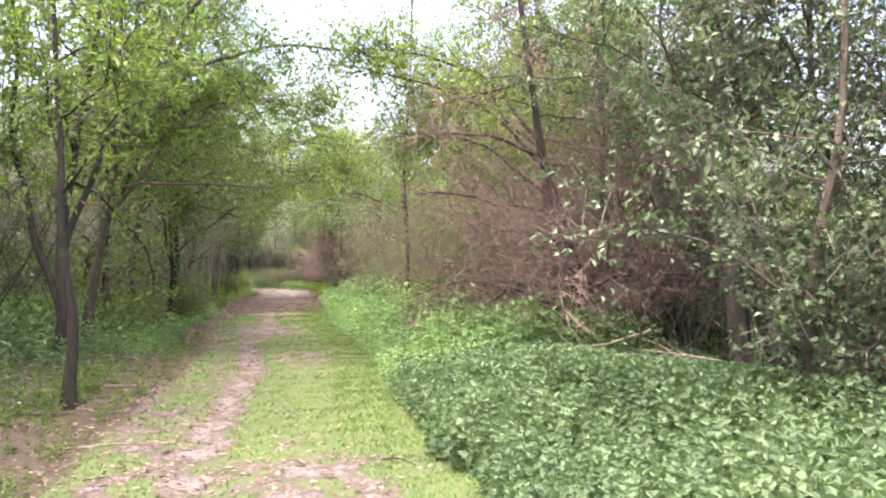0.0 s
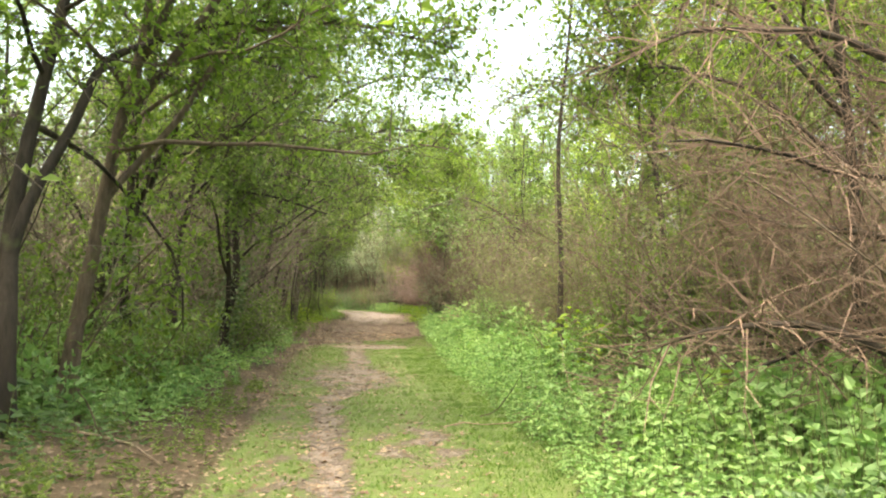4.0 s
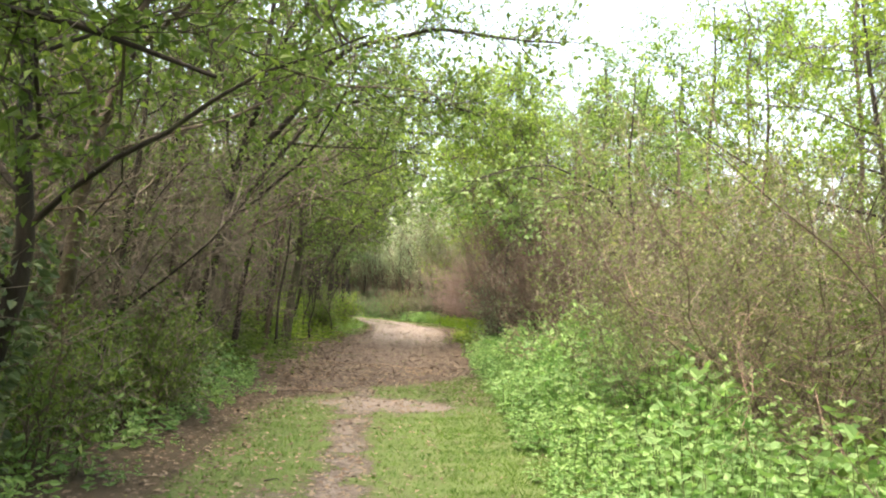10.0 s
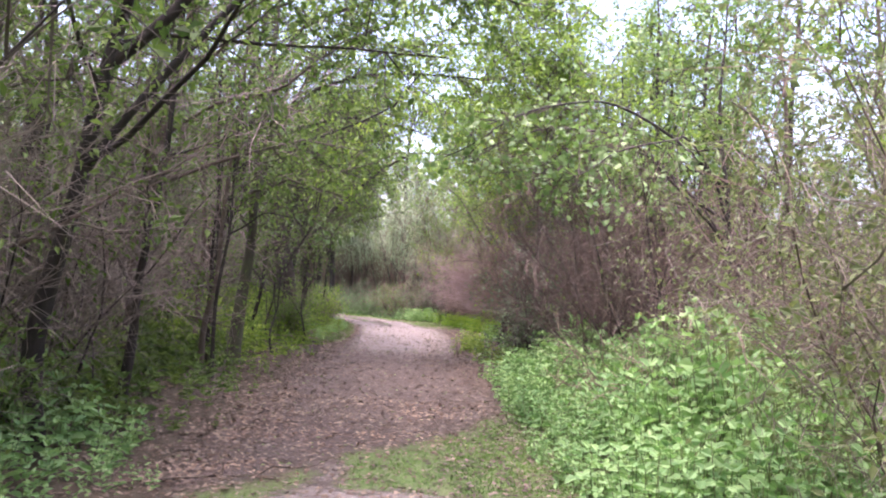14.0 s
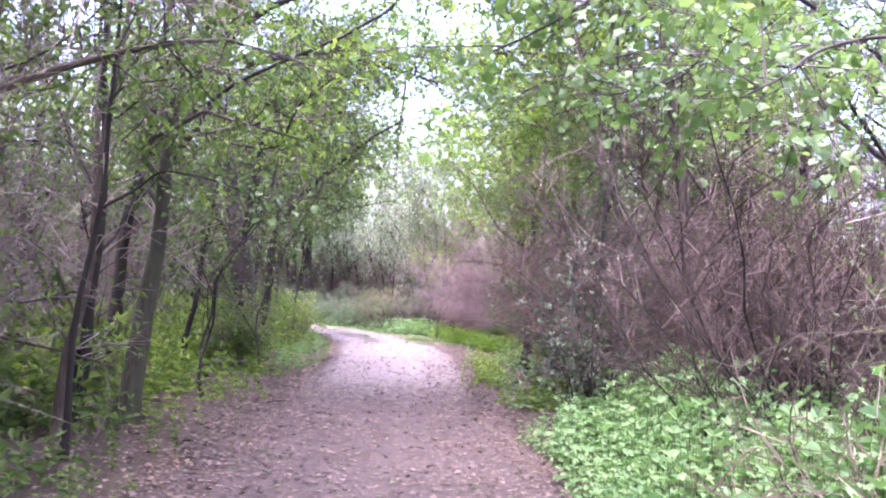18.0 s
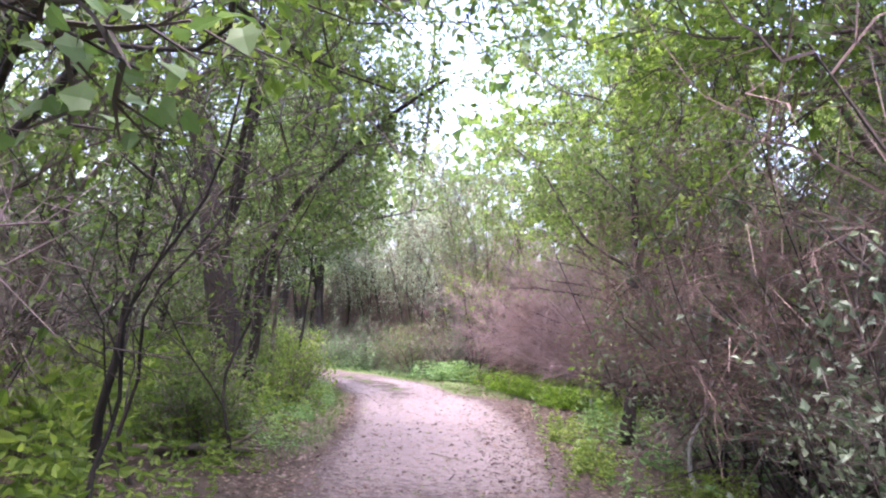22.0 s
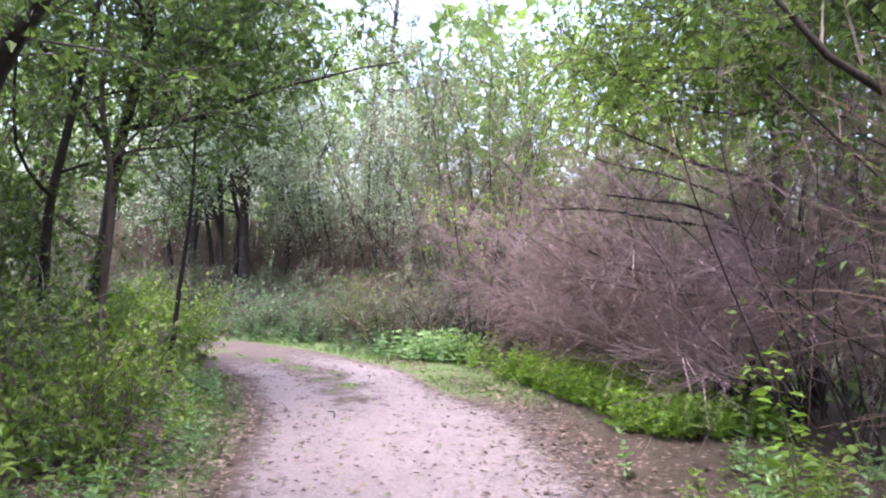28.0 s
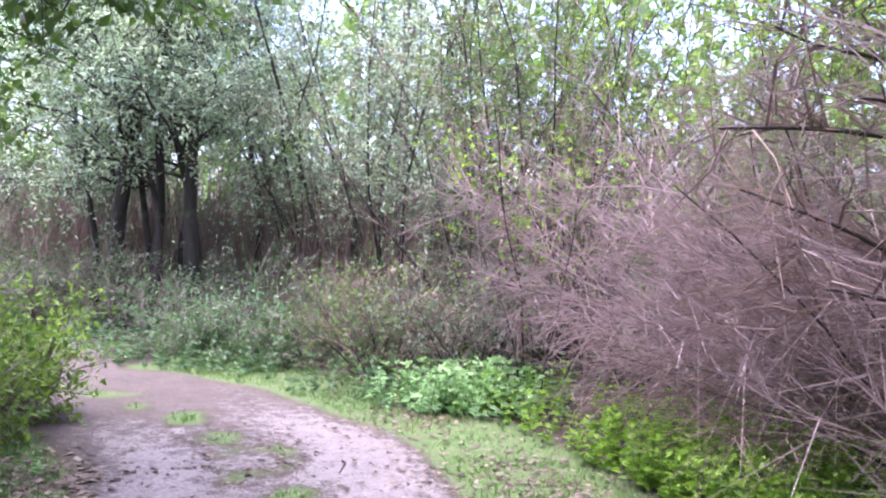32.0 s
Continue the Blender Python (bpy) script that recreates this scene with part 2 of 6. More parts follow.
# ---- geometry helpers ----
class Geo:
    """Collects vertices and faces, and makes one mesh of them."""

    def __init__(self):
        self.v, self.f, self.n = [], [], 0

    def put(self, v, f):
        v = np.asarray(v, float).reshape(-1, 3)
        self.v.append(v)
        self.f.append(np.asarray(f, int) + self.n)
        self.n += len(v)
        return self

    def mesh(self, name, smooth=False):
        me = bpy.data.meshes.new(name)
        v = np.concatenate(self.v)
        me.vertices.add(len(v))
        me.vertices.foreach_set("co", v.ravel())
        sizes = np.concatenate([np.full(len(f), f.shape[1]) for f in self.f])
        loops = np.concatenate([f.ravel() for f in self.f])
        me.loops.add(len(loops))
        me.loops.foreach_set("vertex_index", loops)
        me.polygons.add(len(sizes))
        me.polygons.foreach_set("loop_start", np.concatenate([[0], np.cumsum(sizes)[:-1]]))
        me.polygons.foreach_set("use_smooth", np.full(len(sizes), smooth))
        me.update(calc_edges=True)
        return me


def unit(a):
    return a / np.maximum(np.linalg.norm(a, axis=-1, keepdims=True), 1e-9)


def tubes(p, r, sides):
    """Tapered tubes along n lines of k points each; p is (n, k, 3), r is (n, k)."""
    p, r = np.asarray(p, float), np.asarray(r, float)
    n, k, _ = p.shape
    t = unit(np.gradient(p, axis=1))
    ref = np.where(np.abs(t[:, :1, 2:]) > 0.8, np.array([1.0, 0, 0]), np.array([0, 0, 1.0]))
    a = unit(np.cross(t, np.broadcast_to(ref, t.shape)))
    b = np.cross(t, a)
    ang = np.arange(sides) * 2 * np.pi / sides
    ring = a[:, :, None] * np.cos(ang)[None, None, :, None] + b[:, :, None] * np.sin(ang)[None, None, :, None]
    v = p[:, :, None] + ring * r[:, :, None, None]
    i = np.arange(n)[:, None, None] * k * sides + np.arange(k - 1)[None, :, None] * sides + np.arange(sides)[None, None, :]
    j = np.roll(np.arange(sides), -1) - np.arange(sides)
    f = np.stack([i, i + j, i + j + sides, i + sides], -1).reshape(-1, 4)
    return v.reshape(-1, 3), f


def grow(rng, start, way, length, k, wobble, rise=0.0):
    """n wandering lines of k points from start (n, 3), along way (n, 3)."""
    start, d = np.asarray(start, float), unit(np.asarray(way, float))
    length = np.broadcast_to(length, (len(start),)).astype(float)
    p = [start]
    for _ in range(k - 1):
        d = unit(d + rng.normal(0, wobble, d.shape) + np.array([0, 0, rise]))
        p.append(p[-1] + d * (length / (k - 1))[:, None])
    return np.stack(p, 1)


def along(rng, lines, lo, hi, count):
    """count random spots on each of the lines, between the shares lo and hi: places and directions."""
    n, k, _ = lines.shape
    u = rng.uniform(lo, hi, (n, count)) * (k - 1)
    i = np.clip(u.astype(int), 0, k - 2)
    row = np.arange(n)[:, None]
    a, b = lines[row, i], lines[row, i + 1]
    return (a + (b - a) * (u - i)[..., None]).reshape(-1, 3), unit(b - a).reshape(-1, 3)


LOBES = ((0.0, 0.0), (-0.03, 0.3), (0.2, 0.36), (0.42, 0.5), (0.55, 0.33), (0.8, 0.2), (1.0, 0.0))


def blades(rng, at, way, size, wide=0.55, flat=0.6, full=False, small=False, lobed=False):
    """Leaves at the places given, folded along the midrib; full: with shoulders as well as a tip; small: too far off to need a fold; lobed: a maple's."""
    n = len(at)
    size = np.broadcast_to(size, (n,))[:, None]
    a = unit(way)
    up = unit(rng.normal(0, 1, (n, 3)) * (1 - flat) + np.array([0, 0, flat]))
    s = unit(np.cross(up, a) + 1e-6)
    nrm = np.cross(a, s)
    base, tip = at, at + a * size - nrm * size * 0.12
    lift = nrm * size * 0.1
    row = np.arange(n)[:, None]
    if lobed:
        rim = [at + a * size * u + s * size * q * 1.1 + nrm * size * (0.16 * abs(q) - 0.14 * u * u) for u, q in LOBES + tuple((u, -q) for u, q in LOBES[-2:0:-1])]
        v = np.stack([at + a * size * 0.34] + rim, 1)
        k = len(rim)
        f = np.concatenate([row * (k + 1) + [0, 1 + i, 1 + (i + 1) % k] for i in range(k)])
    elif small:
        v = np.stack([base - s * size * wide * 0.3, tip, base + a * size * 0.3 + s * size * wide * 0.6], 1)
        f = row * 3 + np.array([[0, 1, 2]])
    elif not full:
        m = at + a * size * 0.42
        v = np.stack([base, m + s * size * wide / 2 + lift, tip, m - s * size * wide / 2 + lift], 1)
        f = np.concatenate([row * 4 + [0, 2, 1], row * 4 + [0, 3, 2]])
    else:
        m1, m2 = at + a * size * 0.22, at + a * size * 0.6
        w1, w2 = s * size * wide * 0.5, s * size * wide * 0.4
        v = np.stack([base, m1 + w1 + lift, m2 + w2 + lift * 0.8, tip, m2 - w2 + lift * 0.8, m1 - w1 + lift], 1)
        f = np.concatenate([row * 6 + q for q in ([0, 2, 1], [0, 3, 2], [0, 4, 3], [0, 5, 4])])
    return v.reshape(-1, 3), f


def part(name, geo, material, parent, label="", smooth=False):
    ob = new(name, geo.mesh(name, smooth))
    ob.data.materials.append(material)
    ob.parent = parent
    return tagged(ob, label)


def thing(name, x, y, z, label, category, group="", kind=""):
    ob = new(name)
    ob.empty_display_size = 0.1
    ob.location = (x, y, z)
    return tagged(ob, label, category, group, kind)


# ---- the plan: the line of the track, the ground's height ----
TRACK = np.array([(0.2, -8), (-0.55, 0), (-1.17, 5.2), (-1.55, 7), (-2.12, 11), (-3.05, 15.5), (-3.8, 18.4), (-4.45, 21.5), (-5.1, 25),
                  (-5.8, 28.5), (-6.65, 33), (-7.3, 37), (-8.05, 40), (-9.1, 42.2), (-10.6, 43.4), (-13, 44.0), (-18, 44.3), (-40, 46)])


def track(x, y):
    """How far along the track a place lies (its y on the straight), and how far to the right of its middle."""
    x, y = np.asarray(x, float), np.asarray(y, float)
    best, side, run = np.full(x.shape, 1e9), np.zeros(x.shape), np.zeros(x.shape)
    done = -8.0
    for (x0, y0), (x1, y1) in zip(TRACK[:-1], TRACK[1:]):
        dx, dy = x1 - x0, y1 - y0
        ll = math.hypot(dx, dy)
        u = np.clip(((x - x0) * dx + (y - y0) * dy) / ll**2, 0, 1)
        ex, ey = x - x0 - u * dx, y - y0 - u * dy
        d = np.hypot(ex, ey)
        s = np.where(dx * ey - dy * ex < 0, d, -d)
        near = d < best
        best, side, run = np.where(near, d, best), np.where(near, s, side), np.where(near, done + u * ll, run)
        done += ll
    return run, side


def waves(x, y, scale, seed):
    """Smooth random hills between -1 and 1."""
    r = np.random.default_rng(seed)
    v = 0
    for _ in range(7):
        a, f, q = r.uniform(0, 6.28), r.uniform(0.6, 1.7) / scale, r.uniform(0, 6.28)
        v = v + np.sin(6.28 * f * (x * math.cos(a) + y * math.sin(a)) + q)
    return v / 3.2


def bump(v, mid, width):
    return np.exp(-(((v - mid) / width) ** 2))


def height(x, y):
    x, y = np.asarray(x, float), np.asarray(y, float)
    s, d = track(x, y)
    away = np.clip((np.abs(d) - 1.4) / 1.5, 0, 1)
    rut = -0.035 * bump(d, rut_line(s), 0.16) * np.clip((24 - s) / 6, 0, 1)
    return 0.012 * waves(x, y, 1.1, 1) + away * (0.05 + 0.07 * waves(x, y, 4.5, 2)) + rut


def rut_line(s):
    return np.interp(s, [0, 5, 8.5, 11.5, 15, 17.3, 19.5, 24], [-0.45, -0.5, -0.5, -0.52, -0.72, -0.15, -0.2, -0.4])


def ground_shares(x, y):
    """How much turf, trodden soil and pale gravel lies at a place."""
    s, d = track(x, y)
    inside = np.clip((1.55 - np.abs(d)) / 0.35, 0, 1)
    n1, n2 = waves(x, y, 1.6, 3), waves(x, y, 0.7, 4)
    early = np.clip((26.2 - s + 1.3 * d + 0.5 * n1) / 2.0, 0, 1)
    turf = inside * early * 1.0
    turf = np.maximum(turf, 0.8 * early * np.clip((2.1 - d) / 0.3, 0, 1) * (d > 0.5))
    soil = 1.2 * bump(d, rut_line(s), 0.22) * early * (0.8 + 0.4 * n2)
    soil = np.maximum(soil, early * bump(d, -1.05 + 0.25 * n1, 0.42) * (0.62 + 0.35 * n2) * np.clip((20 - s) / 3, 0, 1) * np.interp(s, [9, 12], [1, 0.6]))
    soil = np.maximum(soil, early * bump(s, 5.3, 1.3) * bump(d, 0.3, 0.75) * (0.75 + 0.5 * n2))
    soil = np.maximum(soil, early * bump(s, 12.6, 1.5) * bump(d, 0.25, 0.5) * (0.6 + 0.5 * n2))
    soil = np.maximum(soil, early * bump(s, 17.6, 1.7) * bump(d, -0.35, 0.75) * (1.0 + 0.5 * n2))
    soil = np.maximum(soil, early * bump(s, 23.3, 0.6) * bump(d, -0.05, 0.95) * (1.2 + 0.4 * n2))
    late = 1 - early
    soil = np.maximum(soil, late * np.clip((1.7 - np.abs(d) - np.interp(s, [29, 33, 38, 41], [0, 0.3, 0.4, 0.3]) * (d < 0)) / 0.4, 0, 1))
    gravel = np.clip((s - 29.5) / 8.5, 0, 0.72) * np.clip((1.5 - np.abs(d - 0.05)) / 0.6, 0, 1) * np.clip((46.3 - s) / 3, 0, 1)
    strip = np.clip((s - 40.5) / 1.5, 0, 1) * (np.clip(bump(d, -0.15, 0.34) * (0.55 + 0.4 * n2), 0, 1) + 0.9 * np.clip((d - 0.7) / 0.35, 0, 1) * np.clip((2.15 - d) / 0.2, 0, 1)
                                                + 0.8 * np.clip((-d - 1.05) / 0.25, 0, 1) * np.clip((2.4 + d) / 0.4, 0, 1)) * (s < 46.5)
    strip = np.maximum(strip, np.clip((s - 34) / 2, 0, 1) * bump(d, -1.45, 0.35) * 0.7)
    turf = np.maximum(turf, strip)
    soil, gravel = soil * (1 - strip), gravel * (1 - np.clip(strip, 0, 1))
    pale = np.maximum(gravel, early * np.clip(soil, 0, 1) * np.maximum(0.62, bump(s, 23.3, 0.8)))
    turf = np.maximum(turf, np.clip((np.abs(d) - 4) / 3, 0, 0.8) * (0.7 + 0.3 * n1))
    return np.clip(turf, 0, 1), np.clip(soil, 0, 1), np.clip(pale, 0, 1)


# ---- the ground: one sheet to the horizon, fine near the track ----
def ground():
    def axis(lo, hi, step):
        out = 1.16 ** np.arange(1, 36)
        out = out / out[0] * step * 1.5
        out = np.cumsum(out)
        return np.concatenate([(lo - out)[::-1], np.arange(lo, hi, step), hi + out])

    xs, ys = axis(-14.0, 4.0, 0.13), axis(1.0, 47.0, 0.13)
    gx, gy = np.meshgrid(xs, ys, indexing="ij")
    gz = height(gx, gy)
    nx, ny = gx.shape
    i = (np.arange(nx - 1)[:, None] * ny + np.arange(ny - 1)[None, :]).ravel()
    g = Geo().put(np.stack([gx, gy, gz], -1), np.stack([i, i + ny, i + ny + 1, i + 1], 1))
    ob = new("ground", g.mesh("ground", True))
    ob.data.materials.append(GROUND)
    for name, share in zip(("turf", "soil", "gravel"), ground_shares(gx, gy)):
        ob.data.attributes.new(name, "FLOAT", "POINT").data.foreach_set("value", share.ravel().astype(np.float32))
    return tagged(ob, "woodland floor with a grassy track turning to bare soil", "ground", kind="structure")


ground()


def sample(rng, n, s0, s1, d0, d1):
    """n places between the distances s0 and s1 along the track and d0 and d1 to its right."""
    s, d = rng.uniform(s0, s1, n), rng.uniform(d0, d1, n)
    seg = np.hypot(*np.diff(TRACK, axis=0).T)
    run = np.concatenate([[0], np.cumsum(seg)]) - 8
    mx, my = np.interp(s, run, TRACK[:, 0]), np.interp(s, run, TRACK[:, 1])
    ex, ey = np.interp(s + 0.3, run, TRACK[:, 0]) - mx, np.interp(s + 0.3, run, TRACK[:, 1]) - my
    ll = np.hypot(ex, ey)
    return np.stack([mx + ey / ll * d, my - ex / ll * d], 1), s, d


def stuff(name, geo, material, label, category, smooth=False):
    ob = new(name, geo.mesh(name, smooth))
    ob.data.materials.append(material)
    return tagged(ob, label, category, kind="stuff")


# ---- grass on the track ----
def grass():
    rng = np.random.default_rng(11)
    g = Geo()
    for n, s0, s1, d0, d1, tall in ((150000, 3.6, 28, -1.9, 1.7, 0.026), (70000, 3.6, 30, 0.6, 1.7, 0.026), (9000, 3.6, 30, 1.4, 1.8, 0.05), (60000, 39, 46, -2.4, 2.1, 0.04), (9000, 33, 42, -2.2, -1.2, 0.07)):
        xy, s, d = sample(rng, n, s0, s1, d0, d1)
        turf, soil, pale = ground_shares(xy[:, 0], xy[:, 1])
        clump = 0.5 + 0.5 * waves(xy[:, 0], xy[:, 1], 0.5, 9)
        keep = rng.uniform(0, 1, n) < np.clip(turf - 0.9 * soil - pale, 0, 1) * (0.25 + 0.75 * clump)
        xy = xy[keep]
        m = len(xy)
        z = height(xy[:, 0], xy[:, 1])
        h = tall * rng.uniform(0.5, 1.5, m)
        a = rng.uniform(0, 6.28, m)
        side = np.stack([np.cos(a), np.sin(a), 0 * a], 1) * rng.uniform(0.003, 0.006, m)[:, None]
        root = np.column_stack([xy, z - 0.004])
        tip = root + np.column_stack([rng.normal(0, 0.5, (m, 2)) * h[:, None], h])
        g.put(np.stack([root - side, root + side, tip], 1), np.arange(m * 3).reshape(-1, 3))
    stuff("grass", g, GRASS, "short yellowish green grass growing over the track", "grass")


grass()


# ---- fallen leaves ----
def litter():
    rng = np.random.default_rng(12)
    pale, dark = Geo(), Geo()
    for g, n, s0, s1, d0, d1, how in ((pale, 30000, 3.6, 28, -1.75, 1.6, "soil"), (pale, 7000, 3.6, 28, -1.8, 0.7, "any"), (dark, 46000, 23.5, 44, -1.7, 1.7, "edge"), (dark, 9000, 25, 34, -1.7, 1.7, "any"), (dark, 18000, 4, 15, -5.0, -1.3, "any"), (pale, 1000, 4, 15, -5.0, -1.3, "any"),
                                      (dark, 42000, 14, 44, -4.2, -1.1, "any"), (pale, 16000, 20, 44, -3.6, -1.1, "any"), (pale, 9000, 37, 44, -3.2, -1.1, "any"), (dark, 24000, 29, 44, 1.2, 4.2, "any"), (pale, 3500, 29, 44, 1.2, 3.6, "any")):
        xy, s, d = sample(rng, n, s0, s1, d0, d1)
        turf, soil, grit = ground_shares(xy[:, 0], xy[:, 1])
        chance = {"soil": 0.04 + soil * 0.95 + 0.1 * (d < -0.6), "any": 0.5 + 0 * s, "edge": np.clip(0.2 + 0.5 * (np.abs(d) / 1.5) ** 2 + 0.25 * (d > 0.5) - 0.3 * (s > 38), 0.14, 1)}[how]
        xy = xy[rng.uniform(0, 1, n) < chance]
        m = len(xy)
        a = rng.uniform(0, 6.28, m)
        at = np.column_stack([xy, height(xy[:, 0], xy[:, 1]) + rng.uniform(0.004, 0.016, m)])
        way = np.column_stack([np.cos(a), np.sin(a), rng.normal(0.05, 0.22, m)])
        g.put(*blades(rng, at, way, rng.uniform(0.02, 0.065, m), 0.85, 0.85, small=True))
    stuff("leaf_litter", pale, LITTER, "dry brown and pale fallen leaves on the grassy track", "fallen leaves")
    stuff("leaf_mould_litter", dark, LITTER_DARK, "dark brown fallen leaves on the bare track and under the trees", "fallen leaves")
    g = Geo()
    xy, s, d = sample(rng, 1500, 5, 43, -2.0, 1.8)
    at = np.column_stack([xy, height(xy[:, 0], xy[:, 1]) + 0.012])
    a = rng.uniform(0, 6.28, len(xy))
    g.put(*blades(rng, at, np.column_stack([np.cos(a), np.sin(a), 0 * a + 0.05]), rng.uniform(0.025, 0.06, len(xy)), 0.7, 0.85))
    stuff("yellow_leaves", g, LEAF_OLIVE, "freshly fallen yellow-green leaves on the track", "fallen leaves")


litter()


# ---- beds of low plants ----
def plant_shape(rng, pairs, leaf, droop, wide=0.62, top=1.0):
    """One upright plant, a metre tall: stem with crossed pairs of leaves. Leaves and stem apart."""
    stem = grow(rng, [(0, 0, -0.05)], [(0, 0, 1)], 1.05 * top, 3, 0.08)
    at, way, size = [], [], []
    for i in range(pairs):
        u = 0.22 + 0.78 * i / (pairs - 1)
        c = stem[0][0] + (stem[0][-1] - stem[0][0]) * u
        for q in (0, math.pi):
            a = i * 1.57 + q + rng.normal(0, 0.3)
            at.append(c)
            way.append((math.cos(a), math.sin(a), droop + rng.normal(0, 0.22) + (0.6 if i == pairs - 1 else 0)))
            size.append(leaf * (1.25 - 0.55 * u) * rng.uniform(0.75, 1.2))
    return blades(rng, np.array(at), np.array(way), np.array(size), wide, 0.55, True), tubes(stem, np.linspace(0.012, 0.005, 3)[None], 3)


def scatter(rng, geo, shapes, at, tall, wide=None):
    """Copies of the shapes, joined, at the places given."""
    pick = rng.integers(0, len(shapes), len(at))
    wide = tall if wide is None else wide
    for i, (v, f) in enumerate(shapes):
        sel = pick == i
        m = int(sel.sum())
        if not m:
            continue
        a = rng.uniform(0, 6.28, m)
        ca, sa = np.cos(a)[:, None], np.sin(a)[:, None]
        w, t = wide[sel][:, None], tall[sel][:, None]
        lean = rng.normal(0, 0.14, (m, 2))
        x, y, z = v[:, 0][None], v[:, 1][None], v[:, 2][None]
        p = np.stack([(x * ca - y * sa) * w + lean[:, :1] * z * t + at[sel, 0:1], (x * sa + y * ca) * w + lean[:, 1:] * z * t + at[sel, 1:2], z * t + at[sel, 2:3]], -1)
        geo.put(p, (f[None] + (np.arange(m) * len(v))[:, None, None]).reshape(-1, f.shape[1]))


def bed(name, seed, xy, tall, shapes, leafm, label, category, singles=0):
    """A bed of plants: those at the edge of the track stand singly, the rest are joined."""
    rng = np.random.default_rng(seed)
    at = np.column_stack([xy, height(xy[:, 0], xy[:, 1])])
    wide = np.minimum(tall, 0.3 + 0.35 * tall)
    order = np.argsort(np.abs(track(xy[:, 0], xy[:, 1])[1]))
    edge, rest = order[:singles], order[singles:]
    root = None
    for which, mat in ((0, leafm), (1, STEM_GREEN)):
        g = Geo()
        scatter(np.random.default_rng(seed), g, [s[which] for s in shapes], at[rest], tall[rest], wide[rest])
        if root is None:
            root = stuff(name, g, mat, label, category)
        else:
            tagged(part("stems", g, mat, root), kind="stuff")
    kinds = []
    for leaf, stem in shapes if singles else ():
        me = Geo().put(*leaf).put(*stem).mesh("plant")
        me.materials.append(leafm)
        me.materials.append(STEM_GREEN)
        me.polygons.foreach_set("material_index", np.repeat([0, 1], [len(leaf[1]), len(stem[1])]))
        kinds.append(me)
    for q in edge:
        ob = new("plant", kinds[rng.integers(len(kinds))])
        ob.parent = root
        ob.matrix_basis = pose(*at[q], rng.normal(0, 7), rng.normal(0, 7), rng.uniform(0, 360)) @ Matrix.Diagonal((wide[q], wide[q], tall[q], 1))


